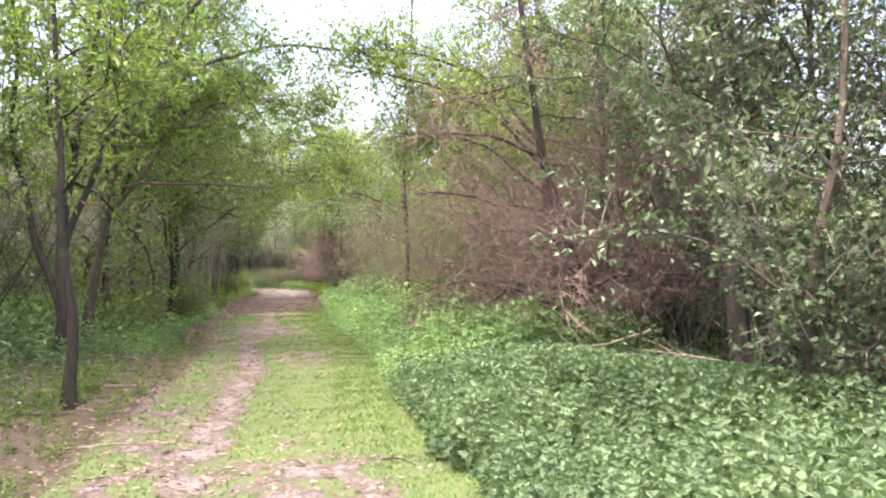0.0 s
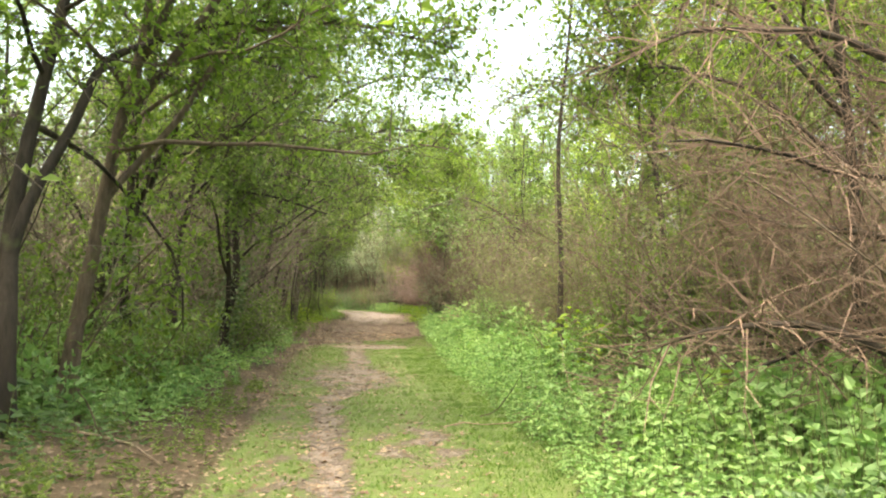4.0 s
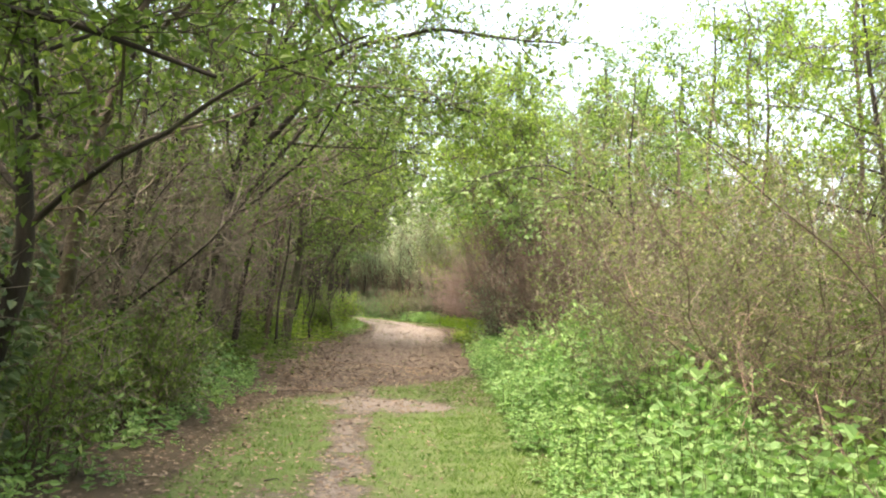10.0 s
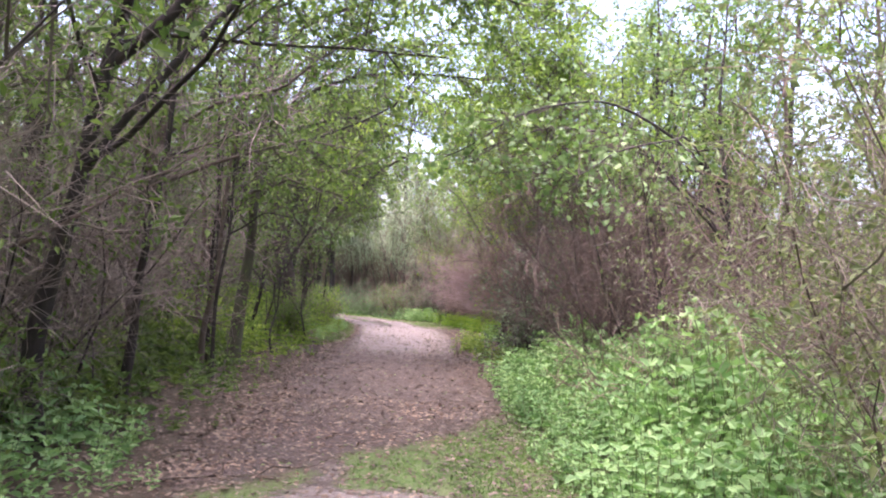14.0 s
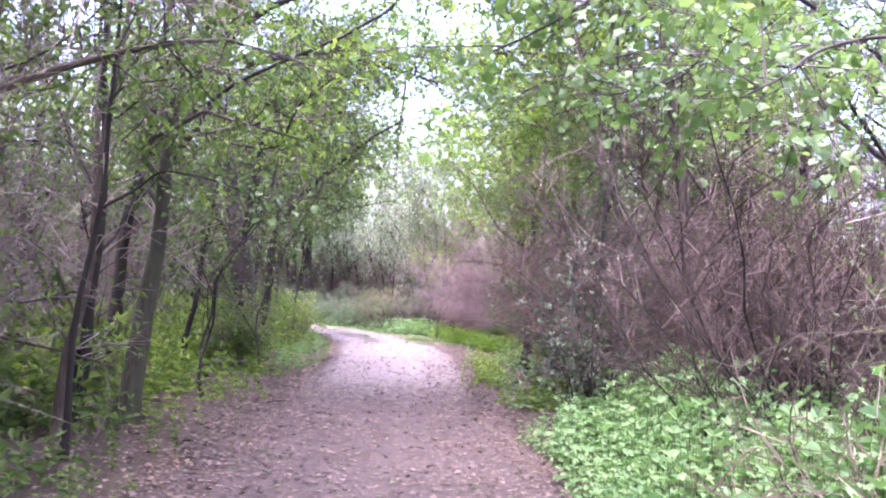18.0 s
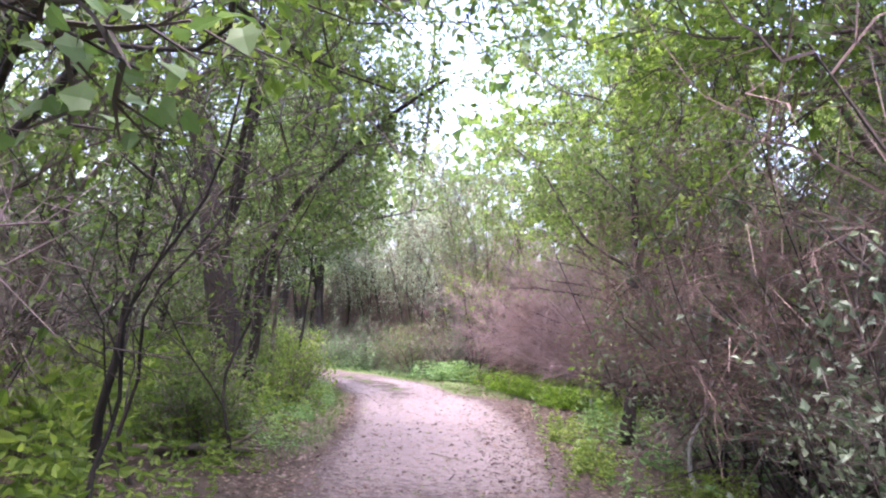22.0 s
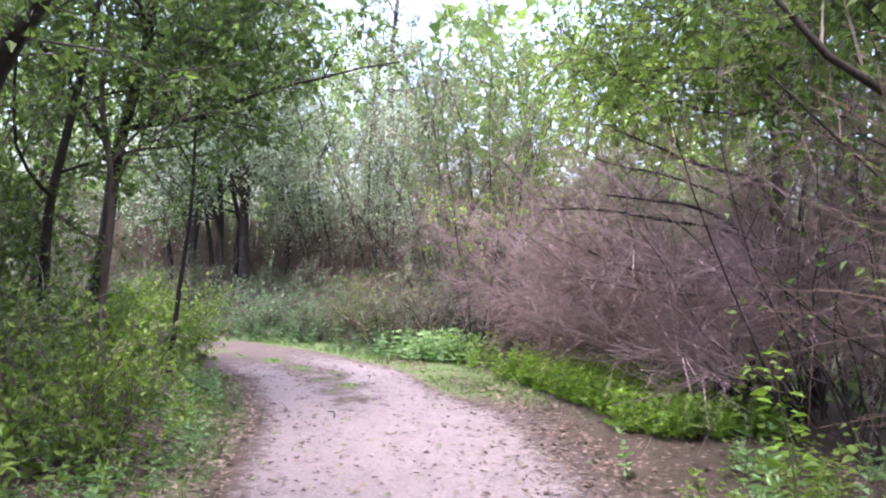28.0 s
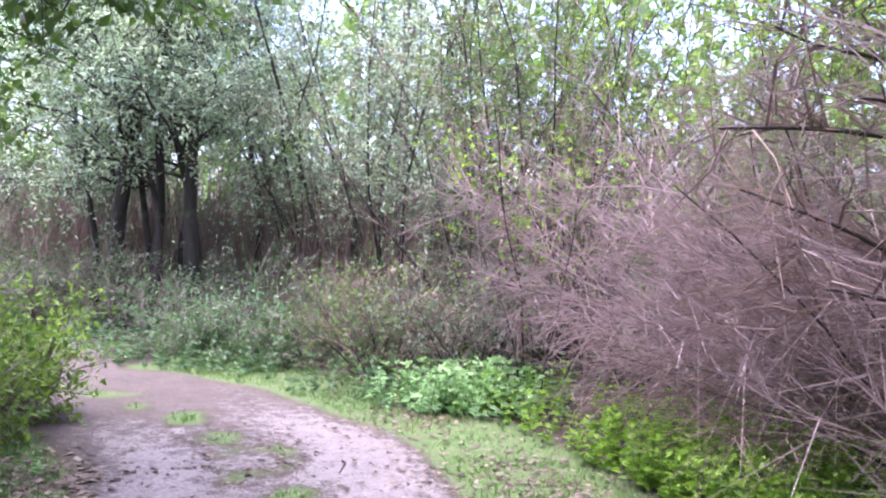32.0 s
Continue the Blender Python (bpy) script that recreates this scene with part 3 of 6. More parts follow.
def beds():
    rng = np.random.default_rng(21)
    nettle = [plant_shape(rng, 5, 0.2, -0.1) for _ in range(6)]
    broad = [plant_shape(rng, 7, 0.18, 0.0, 0.7) for _ in range(8)]
    bright = [plant_shape(rng, 5, 0.23, 0.15, 0.65) for _ in range(5)]
    herb = [plant_shape(rng, 4, 0.3, 0.25, 0.5) for _ in range(6)]
    # nettles beside the track: a low edge that rises away from it
    xy, s, d = sample(rng, 16000, 2.5, 32.6, 1.25, 6.2)
    back = np.interp(s, [2, 9, 11.5, 13.5, 17, 22, 25, 28, 31, 32.6], [4.3, 4.8, 4.6, 3.8, 3.4, 3.2, 4.0, 4.6, 4.6, 4.2])
    edge = np.interp(s, [4, 8, 10, 18, 22, 28], [1.38, 1.25, 1.12, 1.18, 1.38, 1.48]) + 0.12 * waves(xy[:, 0], xy[:, 1], 1.3, 31)
    keep = (d > edge) & (s < 30.6 + 0.8 * (d - 1.5)) & (d < back) & ~((d > 2.2) & (s > 13.4) & (s < 16.2) & (rng.uniform(0, 1, len(s)) < 0.8))
    keep &= rng.uniform(0, 1, len(s)) < np.where(s < 20, 0.95, 1.0)
    tall = np.clip(0.22 + 0.26 * (d - 1.35), 0.15, 0.62) * rng.uniform(0.75, 1.3, len(s)) * (1 + 0.25 * waves(xy[:, 0], xy[:, 1], 2.2, 32) + 0.22 * waves(xy[:, 0], xy[:, 1], 0.8, 38))
    tall = tall * np.interp(s, [18, 22, 25, 27.5, 32], [1, 1.1, 1.25, 1.05, 0.85])
    n = 650
    xy = np.concatenate([xy, np.column_stack([rng.uniform(-4.3, -2.2, n), rng.uniform(27.6, 30.9, n)])])
    s, d = track(xy[:, 0], xy[:, 1])
    keep = np.concatenate([keep, (d[-n:] > 1.5) & (s[-n:] < 30.7 + 0.9 * (d[-n:] - 1.5))])
    tall = np.concatenate([tall, np.clip(0.36 + 0.1 * (d[-n:] - 1.5), 0.32, 0.6) * rng.uniform(0.85, 1.2, n)])
    near = s < 9.5
    low, s, d = sample(rng, 3600, 2.8, 9.5, 1.25, 4.8)
    low = low[d > 1.35]
    bed("ground_elder_bed", 42, low, rng.uniform(0.12, 0.42, len(low)), broad, LEAF_ELDER, "low broad-leaved green plants filling the bed", "plants")
    bed("nettle_bed", 22, xy[keep & ~near], tall[keep & ~near], nettle, LEAF_NETTLE, "dense bed of green stinging nettles along the track", "nettles", 280)
    bed("ground_elder_bed", 23, xy[keep & near], np.clip(tall[keep & near], 0.15, 0.5) * 0.95, broad, LEAF_ELDER, "dense bed of broad-leaved green plants beside the grass", "plants", 200)
    # thin patches by the bare track
    xy, s, d = sample(rng, 900, 31.5, 39.0, 1.55, 3.7)
    keep = waves(xy[:, 0], xy[:, 1], 1.1, 33) > 0.5
    bed("herb_patch", 24, xy[keep], rng.uniform(0.12, 0.36, int(keep.sum())), herb, LEAF_NETTLE, "low green herbs at the foot of the dead bushes", "plants")
    xy = np.concatenate([np.column_stack([rng.normal(x, a, n), rng.normal(y, b, n)]) for x, y, a, b, n in ((-5.35, 35.0, 0.16, 0.5, 110), (-5.6, 36.8, 0.15, 0.45, 60), (-4.9, 37.9, 0.22, 0.5, 80), (-4.4, 33.9, 0.24, 0.24, 90), (-4.5, 32.6, 0.28, 0.2, 90), (-3.4, 31.6, 0.3, 0.3, 60))])
    bed("herb_clump", 39, xy, rng.uniform(0.1, 0.3, len(xy)), bright, LEAF_BRIGHT, "fresh green herbs in front of the dead thicket", "plants", 140)
    # bright patch at the bend
    xy, s, d = sample(rng, 2300, 39.6, 43.3, 1.15, 4.0)
    off = np.interp(s, [39.4, 40.5, 41.5, 43.3], [1.8, 2.0, 2.05, 1.9])
    keep = (d > off) & (d < off + np.interp(s, [38.4, 40, 42, 45], [1.0, 1.75, 1.6, 0.6])) & (s > 39.9 + 0.45 * waves(xy[:, 0], xy[:, 1], 0.9, 47))
    tall = rng.uniform(0.18, 0.36, int(keep.sum()))
    bed("bright_plant_patch", 25, xy[keep], tall, bright, LEAF_YELLOW, "bright yellow-green leafy plants edging the bend", "plants", 160)
    xy = np.column_stack([rng.normal(-8.1, 0.33, 170), rng.normal(43.95, 0.2, 170)])
    bed("light_plant_clump", 29, xy, rng.uniform(0.18, 0.42, 170), bright, LEAF_NETTLE, "clump of light green leafy plants at the bend", "plants", 60)
    xy, s, d = sample(rng, 1500, 43.6, 55, 0.75, 3.8)
    keep = d > np.interp(s, [43.6, 44.6, 47, 55], [1.5, 1.0, 0.8, 0.9])
    xy = xy[keep]
    bed("bend_herbs", 26, xy, rng.uniform(0.12, 0.32, len(xy)), herb, LEAF_ELDER, "low green herbs behind the bend", "plants")
    # undergrowth on the other side, thickening away from the track
    xy, s, d = sample(rng, 9000, 4, 46, -6.0, -1.4)
    edge = np.interp(s, [4, 8, 11, 13, 16, 20, 26, 34, 40, 46], [2.2, 2.4, 2.1, 1.95, 1.85, 1.7, 1.65, 1.55, 1.55, 1.7])
    keep = (-d > edge + 0.25 * waves(xy[:, 0], xy[:, 1], 1.4, 34)) & (rng.uniform(0, 1, len(s)) < np.interp(s, [4, 11, 14, 46], [0.5, 0.6, 1, 1]))
    tall = np.clip(0.12 + 0.3 * (-d - edge), 0.1, 0.62) * rng.uniform(0.6, 1.4, len(s)) * np.interp(s, [4, 10, 14], [0.55, 0.65, 1])
    late = s > 25
    thin = ~late | (rng.uniform(0, 1, len(s)) < 0.55 + 0.35 * waves(xy[:, 0], xy[:, 1], 1.7, 40))
    first = s < 12.5
    bed("undergrowth", 43, xy[keep & first], tall[keep & first], herb, LEAF_ELDER, "low dark green undergrowth under the first trees", "undergrowth")
    bed("undergrowth", 27, xy[keep & ~late & ~first], tall[keep & ~late & ~first], herb, LEAF_NETTLE, "tangled green undergrowth at the foot of the trees", "undergrowth")
    for seed, here, mat, label in ((41, s < 30.5, LEAF_GREEN, "patchy dark green undergrowth among fallen leaves"), (46, s >= 30.5, LEAF_BRIGHT, "patchy fresh green undergrowth among fallen leaves")):
        bed("undergrowth", seed, xy[keep & late & thin & here], tall[keep & late & thin & here], herb, mat, label, "undergrowth")
    xy, s, d = sample(rng, 5600, 3.8, 17, -5.2, -1.45)
    keep = waves(xy[:, 0], xy[:, 1], 1.1, 36) + 0.35 * (d + 2.4) / 2 > 0.0
    bed("verge_herbs", 37, xy[keep], rng.uniform(0.05, 0.16, int(keep.sum())), herb, LEAF_GREEN, "low green herbs among fallen leaves beside the track", "plants")
    xy, s, d = sample(rng, 700, 6.8, 10.5, -3.9, -2.0)
    keep = waves(xy[:, 0], xy[:, 1], 1.8, 35) > -0.1
    bed("herb_clump", 28, xy[keep], rng.uniform(0.1, 0.25, int(keep.sum())), herb, LEAF_GREEN, "patch of low green herbs under the trees", "plants")
    xy, s, d = sample(rng, 1500, 35.0, 43.5, -3.3, -1.4)
    keep = waves(xy[:, 0], xy[:, 1], 1.0, 44) > -0.1
    bed("verge_herbs", 45, xy[keep], rng.uniform(0.06, 0.2, int(keep.sum())), herb, LEAF_NETTLE, "low pale green herbs among dry leaves on the inner verge", "plants")
    # the floor of the woods, away from the track
    xy, s, d = sample(rng, 90000, -7.5, 60, -26, 26)
    keep = np.abs(d) > 4.5
    xy = xy[keep]
    m = len(xy)
    at = np.column_stack([xy, height(xy[:, 0], xy[:, 1]) + rng.uniform(0, 0.4, m) ** 1.5])
    stuff("woodland_herbs", Geo().put(*blades(rng, at, np.column_stack([rng.normal(0, 1, (m, 2)), rng.normal(0.3, 0.4, m)]), rng.uniform(0.12, 0.32, m), 0.7, 0.6, small=True)), LEAF_GREEN, "low green plants covering the floor of the woods", "undergrowth")


beds()


# ---- trees and bushes ----
def clear(p, x=0.0, y=0.0):
    """Which lines keep clear of the space that people walk through on the track."""
    s, d = track(p[..., 0] + x, p[..., 1] + y)
    bad = (np.abs(d) < np.where(s > 44, 0.65, 1.3)) & (p[..., 2] < 2.45) & (s < 47)
    return ~bad.any(axis=tuple(range(1, bad.ndim))) if bad.ndim > 1 else ~bad


def spline(points, k, rng, wobble):
    pts = np.asarray(points, float)
    u = np.linspace(0, len(pts) - 1, k)
    out = np.stack([np.interp(u, np.arange(len(pts)), pts[:, i]) for i in range(3)], 1)
    for _ in range(2):
        out[1:-1] = (out[:-2] + 2 * out[1:-1] + out[2:]) / 4
    size = np.linalg.norm(out[-1] - out[0]) * wobble * 0.06
    q, turn = np.linspace(0, 1, k), rng.uniform(0, 6.28, 6)
    for i in range(2):
        out[:, i] += size * (np.sin(q * 7 + turn[i]) - np.sin(turn[i]) + 0.5 * (np.sin(q * 17 + turn[i + 2]) - np.sin(turn[i + 2])))
    return out


def woody(name, label, category, x, y, points, r0, seed, limbs=8, limb_from=0.4, limb_len=2.0, rise=0.15, lift=0.5, bias=(0, 0), twigs=14, twig_len=0.7,
          leaves=10, leaf=0.07, bark=None, twigm=None, leafm=None, ivy=0, group="", tip=0.2, wobble=0.1, big=(), wide=0.55, spread=1.0, sides=9, small=False, lobed=False, free=False, bend=0.3, hang=0.1):
    """A tree: trunk through the points (from its base), limbs, twigs, a crown of leaves. big: limbs of their own, as (share of the trunk, points, radius)."""
    rng = np.random.default_rng(seed)
    bark, twigm, leafm = bark or BARK, twigm or TWIG_DARK, leafm or LEAF_GREEN
    z0 = float(height(x, y)) - 0.04
    root = thing(name, x, y, z0, label, category, group)
    k = 15
    line = spline(points, k, rng, wobble)
    u = np.linspace(0, 1, k)
    r = r0 * (1 - (1 - tip) * u) * (1 + 0.5 * np.exp(-u * 22)) * (1 + rng.normal(0, 0.04, k))
    trunk = part("trunk", Geo().put(*tubes(line[None], r[None], sides)), bark, root, smooth=True)
    arms, arm_r = [], []
    for share, pts, rad in big:
        p0 = line[int(share * (k - 1))]
        arm = spline([p0] + [tuple(q) for q in pts], 22, rng, bend)
        arms += [arm[np.linspace(a0, 21, 8).round().astype(int)] for a0 in (2, 6, 10)]
        part("limb", Geo().put(*tubes(arm[None], np.linspace(rad, rad * 0.25, 22)[None], 7)), bark, trunk, smooth=True)
    for i in range(limbs):
        q = limb_from + (1 - limb_from) * (i + rng.uniform(0, 0.8)) / max(limbs, 1)
        j = min(q, 0.99) * (k - 1)
        p0 = line[int(j)] + (line[min(int(j) + 1, k - 1)] - line[int(j)]) * (j - int(j))
        a = i * 2.4 + rng.uniform(0, 1.2) + seed
        way = np.array([[math.cos(a) + bias[0], math.sin(a) + bias[1], lift + rng.normal(0, 0.2)]])
        ll = limb_len * (1.15 - 0.6 * (q - limb_from) / max(1 - limb_from, 0.01)) * rng.uniform(0.7, 1.2)
        arm = grow(rng, [p0], way, ll, 8, 0.2, rise * 0.2)
        if not clear(arm, x, y)[0]:
            continue
        rr = min(0.5 * r0 * (1 - (1 - tip) * q), 0.05) * rng.uniform(0.7, 1.1)
        part("limb", Geo().put(*tubes(arm, np.linspace(rr, rr * 0.25, 8)[None], 6)), bark, trunk, smooth=True)
        arms.append(arm[0])
    arms.append(line[np.linspace(int(limb_from * k), k - 1, 8).round().astype(int)])
    arms = np.stack(arms)
    if twigs:
        at, way = along(rng, arms, 0.2, 1.0, twigs)
        w = unit(way * 0.7 + rng.normal(0, 0.75 * spread, way.shape) + [0, 0, hang])
        k1, k2 = 3, 2
        tw = grow(rng, at, w, twig_len * rng.uniform(0.5, 1.3, len(at)), k1, 0.25, rise * 0.2)
        at2, way2 = along(rng, tw, 0.3, 1.0, 2)
        tw2 = grow(rng, at2, unit(way2 + rng.normal(0, 0.7, way2.shape)), twig_len * rng.uniform(0.25, 0.6, len(at2)), k2, 0.2)
        if not free:
            tw, tw2 = tw[clear(tw, x, y)], tw2[clear(tw2, x, y)]
        g = Geo().put(*tubes(tw, np.linspace(0.009 if small else 0.0065, 0.003 if small else 0.0022, k1)[None] * rng.uniform(0.7, 1.5, (len(tw), 1)), 3))
        if not small or leaves < 4:
            g.put(*tubes(tw2, np.linspace(0.005, 0.002, k2)[None] + np.zeros((len(tw2), 1)), 3))
        tagged(part("twig_spray", g, twigm, root), kind="stuff")
        if leaves:
            a1, w1 = along(rng, tw, 0.15, 1.05, leaves)
            a2, w2 = along(rng, tw2, 0.15, 1.05, leaves)
            at, way = np.concatenate([a1, a2]), np.concatenate([w1, w2])
            at = at + rng.normal(0, 0.05, at.shape)
            keep = clear(at, x, y) | free
            at, way = at[keep], way[keep]
            w = unit(way * 0.5 + rng.normal(0, 0.8, way.shape) + [0, 0, -0.15])
            part("crown", Geo().put(*blades(rng, at, w, leaf * rng.uniform(0.6, 1.3, len(at)), wide, 0.55, small=small, lobed=lobed)), leafm, root)
    if ivy:
        at, way = along(rng, line[None], 0.0, 0.45 if ivy > 0 else 0.9, abs(ivy))
        a = rng.uniform(0, 6.28, len(at))
        out = np.column_stack([np.cos(a), np.sin(a), rng.normal(-0.3, 0.4, len(a))])
        at = at + out * np.array([1, 1, 0.2]) * (r0 + rng.uniform(0, 0.16, len(at)) ** 1.2)[:, None]
        part("ivy", Geo().put(*blades(rng, at, out, rng.uniform(0.04, 0.085, len(at)), 0.8, 0.3, True)), LEAF_IVY, trunk, "glossy green ivy climbing the trunk")
    return root


def bush(name, label, category, x, y, seed, stems=14, tall=2.5, spread=0.6, bias=(0, 0), shoots=9, shoot_len=0.9, fine=4, fine_len=0.4, leaves=0, leaf=0.05, stemm=None,
         twigm=None, leafm=None, group="", r=0.018, wobble=0.16, droop=0.0, wide=0.55, leaf_from=0.15, foot=0.25, small=False, thin=1.0, low=-1.0, sweep=(0, 0, 0)):
    """A bush: stems that fan out from the ground, side shoots, fine twigs, and leaves or none."""
    rng = np.random.default_rng(seed)
    stemm, twigm, leafm = stemm or BARK, twigm or TWIG_GREY, leafm or LEAF_GREEN
    root = thing(name, x, y, float(height(x, y)) - 0.04, label, category, group)
    a = np.arange(stems) * 2.4 + rng.uniform(0, 1, stems)
    out = np.sqrt(rng.uniform(0.02, 1, stems)) * spread
    way = np.column_stack([np.cos(a) * out + bias[0], np.sin(a) * out + bias[1], np.ones(stems)])
    base = np.column_stack([np.cos(a) * foot * rng.uniform(0, 1, stems), np.sin(a) * foot * rng.uniform(0, 1, stems), np.zeros(stems)])
    lines = grow(rng, base, way, tall * rng.uniform(0.65, 1.2, stems) * np.sqrt(1 + out**2), 9, wobble * 0.6, -droop)
    rad = r * rng.uniform(0.6, 1.6, stems)
    ok = clear(lines, x, y)
    lines, rad = lines[ok], rad[ok]
    for i in range(len(lines)):
        part("stem", Geo().put(*tubes(lines[i:i + 1], np.linspace(rad[i], rad[i] * 0.3, 9)[None], 6)), stemm, root, smooth=True)
    at, w = along(rng, lines, 0.15, 1.0, shoots)
    sh = grow(rng, at, unit(w * 0.8 + rng.normal(0, 0.6, w.shape) + np.array(sweep)), shoot_len * rng.uniform(0.5, 1.3, len(at)), 4, wobble * 1.3, -droop)
    sh = sh[clear(sh, x, y) & (sh[..., 2].min(1) > low)]
    at, w = along(rng, sh, 0.15, 1.0, fine)
    tw = grow(rng, at, unit(w + rng.normal(0, 0.55, w.shape)), fine_len * rng.uniform(0.5, 1.4, len(at)), 2, wobble * 1.4)
    tw = tw[clear(tw, x, y)]
    bare = not (small and leaves > 3)
    g = Geo().put(*tubes(sh, thin * np.linspace(0.006, 0.0025, 4)[None] * rng.uniform(0.6, 1.4, (len(sh), 1)), 3))
    if bare:
        g.put(*tubes(tw, thin * np.linspace(0.0034, 0.0015, 2)[None] * rng.uniform(0.8, 1.4, (len(tw), 1)), 3))
    tagged(part("twig_spray", g, twigm, root), kind="stuff")
    if leaves:
        at, w = along(rng, tw, 0.1, 1.05, leaves)
        at = at + rng.normal(0, 0.03, at.shape)
        keep = at[:, 2] > leaf_from * tall * rng.uniform(0.5, 1.3, len(at))
        keep &= clear(at, x, y)
        at, w = at[keep], w[keep]
        part("foliage", Geo().put(*blades(rng, at, unit(w * 0.5 + rng.normal(0, 0.8, w.shape)), leaf * rng.uniform(0.6, 1.3, len(at)), wide, 0.55, small=small)), leafm, root)
    return root


def spot(x, y, turn=0.0, size=1.0):
    return pose(x, y, float(height(x, y)) - 0.04, 0, 0, turn) @ Matrix.Scale(size, 4)


# ---- trees along the near side of the track ----
TREE = "tree"
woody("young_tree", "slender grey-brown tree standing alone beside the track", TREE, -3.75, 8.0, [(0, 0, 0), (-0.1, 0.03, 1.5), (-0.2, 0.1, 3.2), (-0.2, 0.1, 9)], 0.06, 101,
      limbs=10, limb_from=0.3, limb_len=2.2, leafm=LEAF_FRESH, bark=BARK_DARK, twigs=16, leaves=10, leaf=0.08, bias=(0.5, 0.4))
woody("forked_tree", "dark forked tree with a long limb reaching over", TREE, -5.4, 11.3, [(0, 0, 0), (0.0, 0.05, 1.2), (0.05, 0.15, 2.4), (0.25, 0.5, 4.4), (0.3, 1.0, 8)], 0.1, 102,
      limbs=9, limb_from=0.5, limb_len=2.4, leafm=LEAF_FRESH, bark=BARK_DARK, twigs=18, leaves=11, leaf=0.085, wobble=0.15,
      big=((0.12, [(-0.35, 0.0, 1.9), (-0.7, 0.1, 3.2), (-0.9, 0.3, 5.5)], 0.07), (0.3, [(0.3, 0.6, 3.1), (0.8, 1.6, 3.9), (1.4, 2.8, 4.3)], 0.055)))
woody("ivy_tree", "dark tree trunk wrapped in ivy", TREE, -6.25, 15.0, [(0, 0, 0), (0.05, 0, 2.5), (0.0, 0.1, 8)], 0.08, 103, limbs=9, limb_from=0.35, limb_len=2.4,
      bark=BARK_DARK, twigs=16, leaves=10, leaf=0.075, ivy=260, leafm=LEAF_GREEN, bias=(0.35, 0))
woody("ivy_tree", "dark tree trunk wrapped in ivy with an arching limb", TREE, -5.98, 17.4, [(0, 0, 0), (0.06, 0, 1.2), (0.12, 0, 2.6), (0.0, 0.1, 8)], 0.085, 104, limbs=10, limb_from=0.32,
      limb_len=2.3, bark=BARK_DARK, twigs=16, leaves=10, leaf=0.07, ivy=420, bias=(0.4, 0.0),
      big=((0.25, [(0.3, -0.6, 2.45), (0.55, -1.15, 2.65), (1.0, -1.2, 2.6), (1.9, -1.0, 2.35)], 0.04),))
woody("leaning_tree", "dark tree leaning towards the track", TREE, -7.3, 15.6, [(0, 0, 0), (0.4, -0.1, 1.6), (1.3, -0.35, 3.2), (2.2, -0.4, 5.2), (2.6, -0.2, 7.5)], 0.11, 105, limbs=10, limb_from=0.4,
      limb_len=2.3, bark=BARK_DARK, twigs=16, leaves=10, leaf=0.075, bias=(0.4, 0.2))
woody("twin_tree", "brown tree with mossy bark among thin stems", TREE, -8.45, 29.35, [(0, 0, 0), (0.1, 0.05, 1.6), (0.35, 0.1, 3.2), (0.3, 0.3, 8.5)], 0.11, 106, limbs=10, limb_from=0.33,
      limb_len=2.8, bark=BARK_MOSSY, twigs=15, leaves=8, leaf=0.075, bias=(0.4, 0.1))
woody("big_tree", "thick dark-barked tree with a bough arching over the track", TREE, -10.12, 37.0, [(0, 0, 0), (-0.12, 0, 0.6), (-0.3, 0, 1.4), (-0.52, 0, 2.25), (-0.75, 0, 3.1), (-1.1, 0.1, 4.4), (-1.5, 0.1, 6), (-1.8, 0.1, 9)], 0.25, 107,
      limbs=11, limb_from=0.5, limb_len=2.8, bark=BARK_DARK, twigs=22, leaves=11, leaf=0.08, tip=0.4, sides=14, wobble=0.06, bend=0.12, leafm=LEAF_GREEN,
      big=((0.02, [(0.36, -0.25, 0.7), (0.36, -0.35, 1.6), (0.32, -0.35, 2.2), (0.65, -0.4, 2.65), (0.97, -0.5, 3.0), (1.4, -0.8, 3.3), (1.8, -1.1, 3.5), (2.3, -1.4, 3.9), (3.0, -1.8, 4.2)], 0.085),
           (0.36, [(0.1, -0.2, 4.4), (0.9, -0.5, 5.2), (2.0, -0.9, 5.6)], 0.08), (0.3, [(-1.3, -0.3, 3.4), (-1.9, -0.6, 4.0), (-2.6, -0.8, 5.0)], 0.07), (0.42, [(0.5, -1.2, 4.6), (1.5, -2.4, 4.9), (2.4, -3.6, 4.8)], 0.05)))
